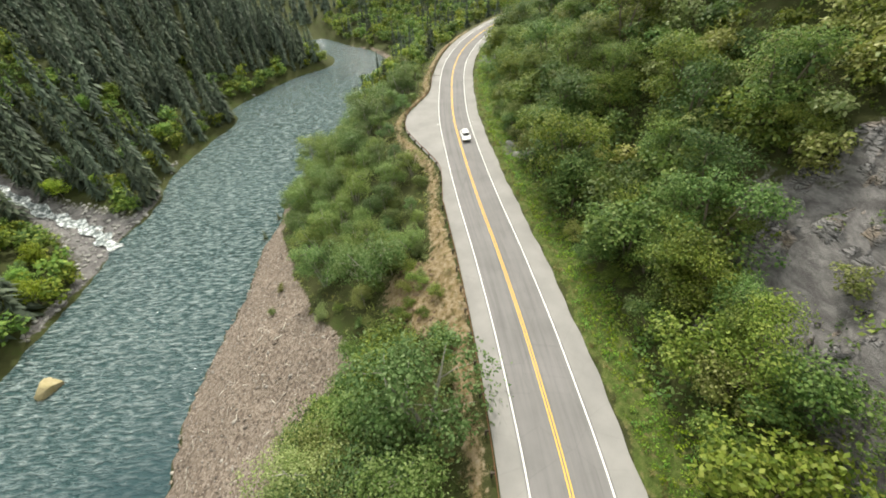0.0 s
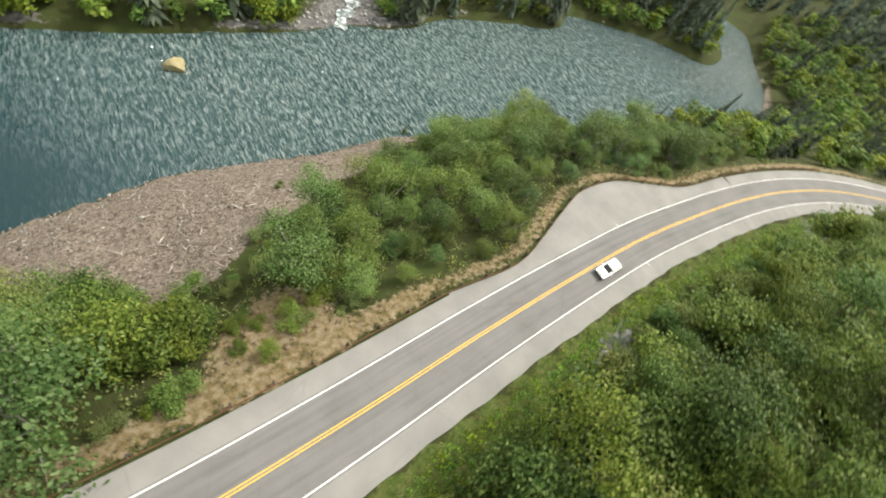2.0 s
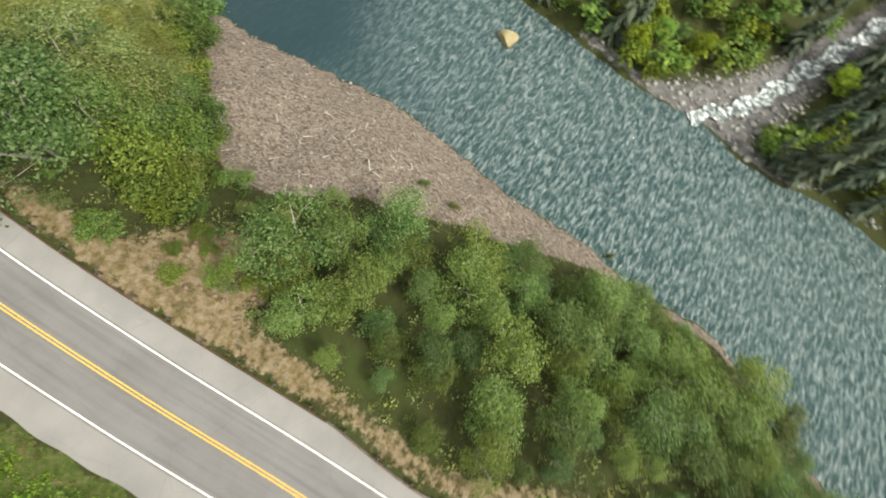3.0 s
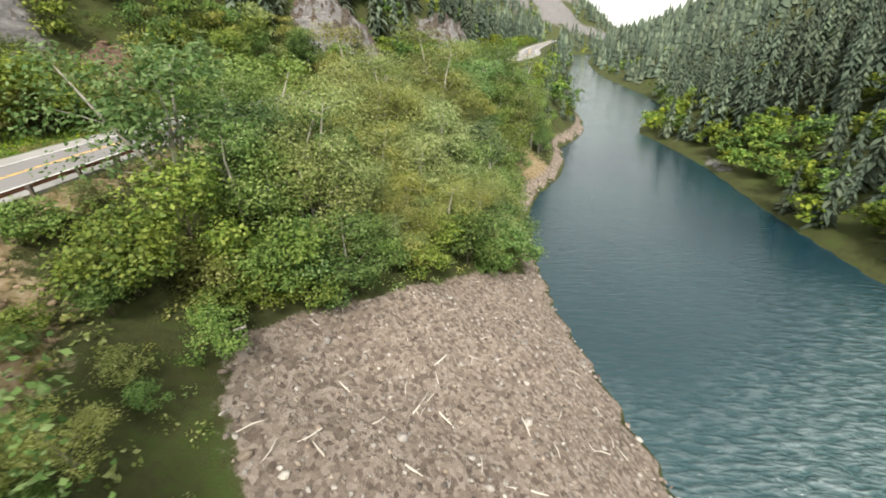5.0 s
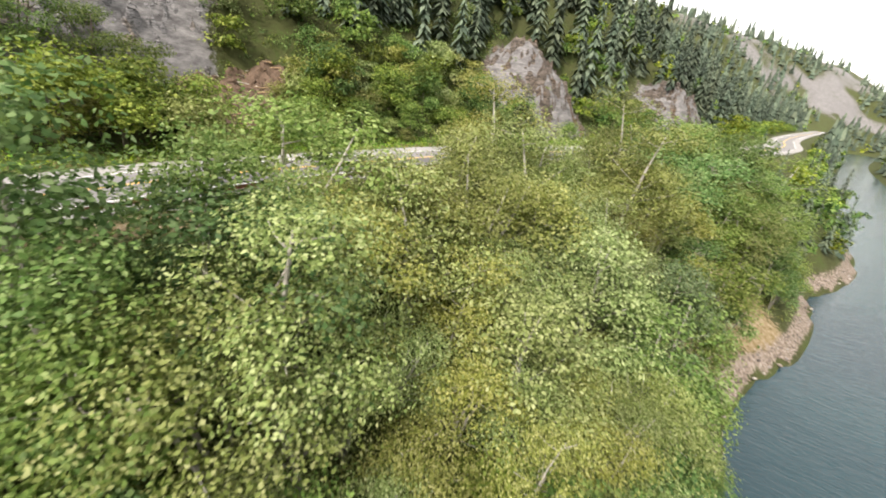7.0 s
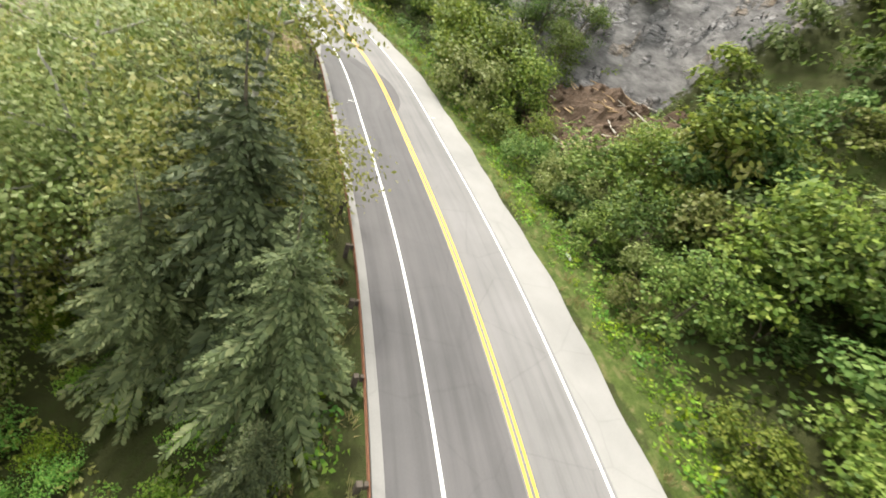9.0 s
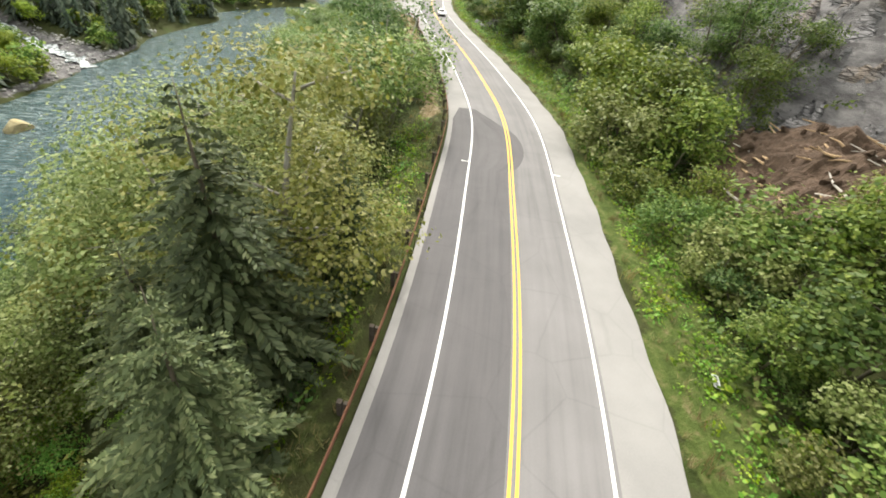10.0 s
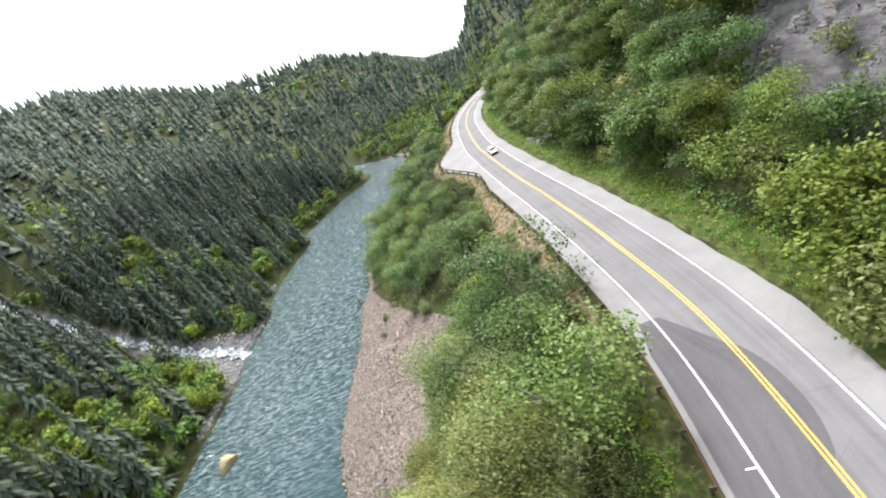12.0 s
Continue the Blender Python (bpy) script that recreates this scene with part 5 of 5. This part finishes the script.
def debris():
    """Heap of brown slide debris and torn roots at the foot of the cliff."""
    rng = np.random.default_rng(71)
    heap = tagged(new("debris_heap"), "brown heap of slide debris, rock and broken wood", "debris heap")
    bm = bmesh.new()
    bmesh.ops.create_grid(bm, x_segments=80, y_segments=44, size=1)
    q = np.array([(21.5 + v.co.x * 11 * 0.33 - v.co.y * 5.6 * 0.94, -61 + v.co.x * 11 * 0.94 + v.co.y * 5.6 * 0.33) for v in bm.verts])
    z, _, _ = terrain(q)
    e = np.array([max(0, 1 - (v.co.x**2 + v.co.y**2)) for v in bm.verts])
    h = z - 0.3 + 3.4 * e**0.6 + e**0.3 * (1.5 * fbm(q, 2.6, 4, 3.0) + 0.9 * np.abs(fbm(q, 0.9, 3, 2.0)) - 0.3)
    for v, p, hh in zip(bm.verts, q, h):
        v.co = Vector((p[0], p[1], hh))
    part("mound", bm, M_DEBRIS, heap, "mound of brown broken rock")
    tpl = rock_mesh(rng, "block", 0.5, (1.0, 0.6, 0.4), M_DEBRIS, 1, 0.2)
    for k in range(120):
        i = rng.integers(len(q))
        if e[i] < 0.08:
            continue
        ob = part("block", tpl, None, heap)
        ob.location = (q[i][0], q[i][1], h[i] + 0.1)
        ob.rotation_euler = tuple(rng.uniform(0, 6, 3))
        s = rng.uniform(0.5, 1.7)
        ob.scale = (s, s, s)
    for k in range(110):
        i = rng.integers(len(q))
        if e[i] < 0.1:
            continue
        w = rng.uniform(0.6, 2.2)
        L = rng.uniform(1.2, 3.2)
        a = np.array([q[i][0], q[i][1], h[i] + 0.15])
        d = np.array([math.cos(w), math.sin(w), rng.normal(0, 0.15)]) * L
        part("broken_branch", mesh_of("branch", *tube([a - d / 2, a + rng.normal(0, 0.1, 3), a + d / 2], [0.10, 0.07, 0.03], 5), M_BRANCH if k % 3 else M_DRIFT), None, heap, "broken branch")


debris()


def driftwood():
    rng = np.random.default_rng(83)
    for x, y, w, L, r in ((-4.8, 13.4, 0.3, 2.2, 0.11), (-3.6, 14.8, 1.2, 1.7, 0.10), (-8.0, 16.5, 0.9, 1.6, 0.09), (-6.8, 2.5, 0.6, 2.4, 0.09), (-8.5, 3.2, 1.9, 1.3, 0.08), (-7.5, 19.5, 0.2, 1.4, 0.08), (-14, 5, 1.4, 1.5, 0.07), (-10.0, -1.5, 0.4, 1.6, 0.07), (-5, 7, 2.2, 1.2, 0.07), (-16, 12, 0.8, 1.3, 0.06), (-12, 9.5, 2.5, 1.1, 0.07), (3.5, -3, 0.1, 1.8, 0.09), (-2.5, 0.5, 2.0, 1.2, 0.06)):
        z = ground_z(x, y) + r + 0.12
        d = np.array([math.cos(w), math.sin(w), -0.1]) * L / 2
        c = np.array([x, y, z])
        side_v = np.array([-d[1], d[0], 0.15]) * 0.35
        v, f = join([tube([c - d, c + rng.normal(0, 0.05, 3), c + d], [r, r * 0.85, r * 0.4], 7), tube([c + d * 0.2, c + d * 0.4 + side_v], [r * 0.5, r * 0.2], 5)])
        tagged(new("driftwood_log", mesh_of("driftwood_log", v, f, M_DRIFT, smooth=True)), "bleached driftwood log lying on the gravel", "driftwood", "driftwood on the beach")


driftwood()


def sticks():
    rng = np.random.default_rng(89)
    tpl = []
    for _ in range(4):
        a = rng.normal(0, 0.06, (3, 3)) + np.array([(-0.5, 0, 0.1), (0, 0, 0.12), (0.5, 0, 0.1)])
        v, f = tube(a, [0.035, 0.03, 0.012], 4)
        tpl.append((np.array(v), np.array([q for q in f if len(q) == 4])))
    q = jitter_grid(-32, 3, -18, 58, 2.4, rng, 0.5)
    z, mk, i = terrain(q)
    keep = (mk["gravel"] > 0.5) & (i["de"] > 3) & (rng.random(len(q)) < 0.45)
    scattered("drift_sticks", "bleached sticks strewn over the gravel beach", "driftwood", tpl, q[keep], z[keep] + 0.12, rng.uniform(0.5, 1.5, keep.sum()), rng, M_DRIFT)


sticks()


# ---- guard rail ----
def guard_rail():
    i0 = int(np.argmin(((RAIL - (-34, -93)) ** 2).sum(1)))
    i1 = int(np.argmin(((RAIL - (88, 108)) ** 2).sum(1)))
    line = RAIL[i0:i1]
    rail = tagged(new("guard_rail"), "rusty brown steel guard rail on dark timber posts", "guard rail")
    prof = [(0.0, 0.44), (0.05, 0.48), (0.05, 0.54), (0.0, 0.58), (0.05, 0.63), (0.05, 0.70), (0.0, 0.74), (-0.012, 0.74), (0.038, 0.69), (0.038, 0.64), (-0.012, 0.58), (0.038, 0.53), (0.038, 0.49), (-0.012, 0.44)]
    v, f = [], []
    cols = [offset_line(line, o) for o, _ in prof]
    n = len(line)
    for c, (_, z) in zip(cols, prof):
        v += [(*p, z) for p in c]
    m = len(prof)
    for k in range(m):
        a, b = k * n, ((k + 1) % m) * n
        f += [(a + i, a + i + 1, b + i + 1, b + i) for i in range(n - 1)]
    part("rail_beam", mesh_of("rail_beam", v, f, M_RUST), None, rail, "rust-brown corrugated steel beam")
    t = np.gradient(line, axis=0)
    post = box_bm(0.20, 0.22, 1.15, (0, 0, 0.2), 0.015)
    me = bpy.data.meshes.new("post")
    post.to_mesh(me)
    post.free()
    me.materials.append(M_POST)
    blk = box_bm(0.16, 0.14, 0.34, (0, 0, 0.58), 0.012)
    mb = bpy.data.meshes.new("spacer")
    blk.to_mesh(mb)
    blk.free()
    mb.materials.append(M_POST)
    back, mid = offset_line(line, -0.32), offset_line(line, -0.09)
    for i in range(1, n, 4):
        w = math.atan2(t[i][1], t[i][0])
        for name, mesh, p in (("post", me, back[i]), ("spacer", mb, mid[i])):
            ob = part(name, mesh, None, rail)
            ob.location = (p[0], p[1], 0)
            ob.rotation_euler = (0, 0, w)


guard_rail()


# ---- car ----
def profile_bm(outline, width, inset_top=0.0, z_in=9.0):
    """A side outline drawn across a width, drawn in above z_in."""
    bm = bmesh.new()
    rows = []
    for s in (-1, 1):
        rows.append([bm.verts.new((x, s * (width / 2 - (inset_top if z > z_in else 0)), z)) for x, z in outline])
    n = len(outline)
    bm.faces.new(rows[0][::-1])
    bm.faces.new(rows[1])
    for i in range(n):
        bm.faces.new((rows[0][i], rows[0][(i + 1) % n], rows[1][(i + 1) % n], rows[1][i]))
    bmesh.ops.recalc_face_normals(bm, faces=bm.faces)
    bmesh.ops.bevel(bm, geom=bm.edges[:], offset=0.05, segments=2, affect="EDGES", profile=0.6)
    return bm


def build_car(x, y, heading):
    car = tagged(new("car"), "white estate car with black roof rails and windows", "car")
    part("body", profile_bm([(-2.3, 0.35), (-2.36, 0.75), (-2.25, 0.98), (1.0, 0.98), (2.1, 0.86), (2.32, 0.62), (2.3, 0.34)], 1.84), M_CARWHITE, car)
    part("roof", profile_bm([(-2.12, 0.96), (-1.85, 1.45), (-1.4, 1.53), (0.1, 1.52), (0.35, 1.46), (1.08, 0.97)], 1.62, 0.12, 1.2), M_CARWHITE, car)
    part("windscreen", box_bm(0.78, 1.30, 0.03, (0.73, 0, 1.24), 0.01, Matrix.Rotation(radians(33.5), 4, "Y")), M_CARBLACK, car, "black tinted windscreen")
    part("rear_window", box_bm(0.5, 1.24, 0.03, (-2.0, 0, 1.2), 0.01, Matrix.Rotation(radians(-61), 4, "Y")), M_CARBLACK, car, "black tinted rear window")
    for s in (-1, 1):
        part("side_window", box_bm(2.35, 0.03, 0.34, (-0.65, s * 0.775, 1.21), 0.012, Matrix.Rotation(radians(9 * s), 4, "X")), M_CARBLACK, car, "black tinted side window")
        part("roof_rail", box_bm(1.9, 0.045, 0.05, (-0.85, s * 0.60, 1.565), 0.015), M_CARBLACK, car, "black roof rail")
        part("headlight", box_bm(0.22, 0.34, 0.14, (2.22, s * 0.66, 0.74), 0.04), M_RIM, car, "clear headlight")
        part("tail_light", box_bm(0.10, 0.22, 0.34, (-2.32, s * 0.74, 0.86), 0.03), M_RUST, car, "red tail light")
        part("mirror", box_bm(0.16, 0.20, 0.12, (0.72, s * 1.0, 1.02), 0.03), M_CARWHITE, car)
        for wx in (-1.42, 1.42):
            wheel = new("wheel")
            wheel.parent = car
            wheel.location = (wx, s * 0.83, 0.33)
            for nm, r, d, mat, lab in (("tyre", 0.33, 0.22, M_TYRE, "black tyre"), ("rim", 0.21, 0.235, M_RIM, "silver rim")):
                bm = bmesh.new()
                bmesh.ops.create_cone(bm, cap_ends=True, segments=20, radius1=r, radius2=r, depth=d, matrix=Matrix.Rotation(radians(90), 4, "X"))
                bmesh.ops.bevel(bm, geom=[e for e in bm.edges if abs(e.verts[0].co.y - e.verts[1].co.y) < 1e-4], offset=0.03, segments=2, affect="EDGES")
                part(nm, bm, mat, wheel, lab)
    part("bumper", box_bm(0.14, 1.7, 0.22, (2.30, 0, 0.45), 0.05), M_CARBLACK, car, "black lower grille")
    car.matrix_basis = pose(x, y, 0.012, 0, 0, heading)


ci = int(np.argmin(((ROAD - (45.0, 36.0)) ** 2).sum(1)))
cp = offset_line(ROAD, 1.5)[ci]
cd = ROAD[ci - 1] - ROAD[ci + 1]
build_car(cp[0], cp[1], math.degrees(math.atan2(cd[1], cd[0])))


# ---- fallen panel on the verge ----
def fallen_panel():
    z = ground_z(0.9, -66.0)
    thing = tagged(new("fallen_sign"), "grey metal sign panel lying in the grass", "sign")
    part("panel", box_bm(0.9, 0.34, 0.03, (0, 0, 0), 0.008), M_PANEL, thing)
    for k in range(4):
        part("letter_bar", box_bm(0.12, 0.16, 0.006, (-0.3 + 0.2 * k, 0, 0.02), 0.0), M_CARBLACK, thing, "dark unreadable marking")
    thing.matrix_basis = pose(0.9, -66.0, z + 0.16, 8, 5, 35)


fallen_panel()
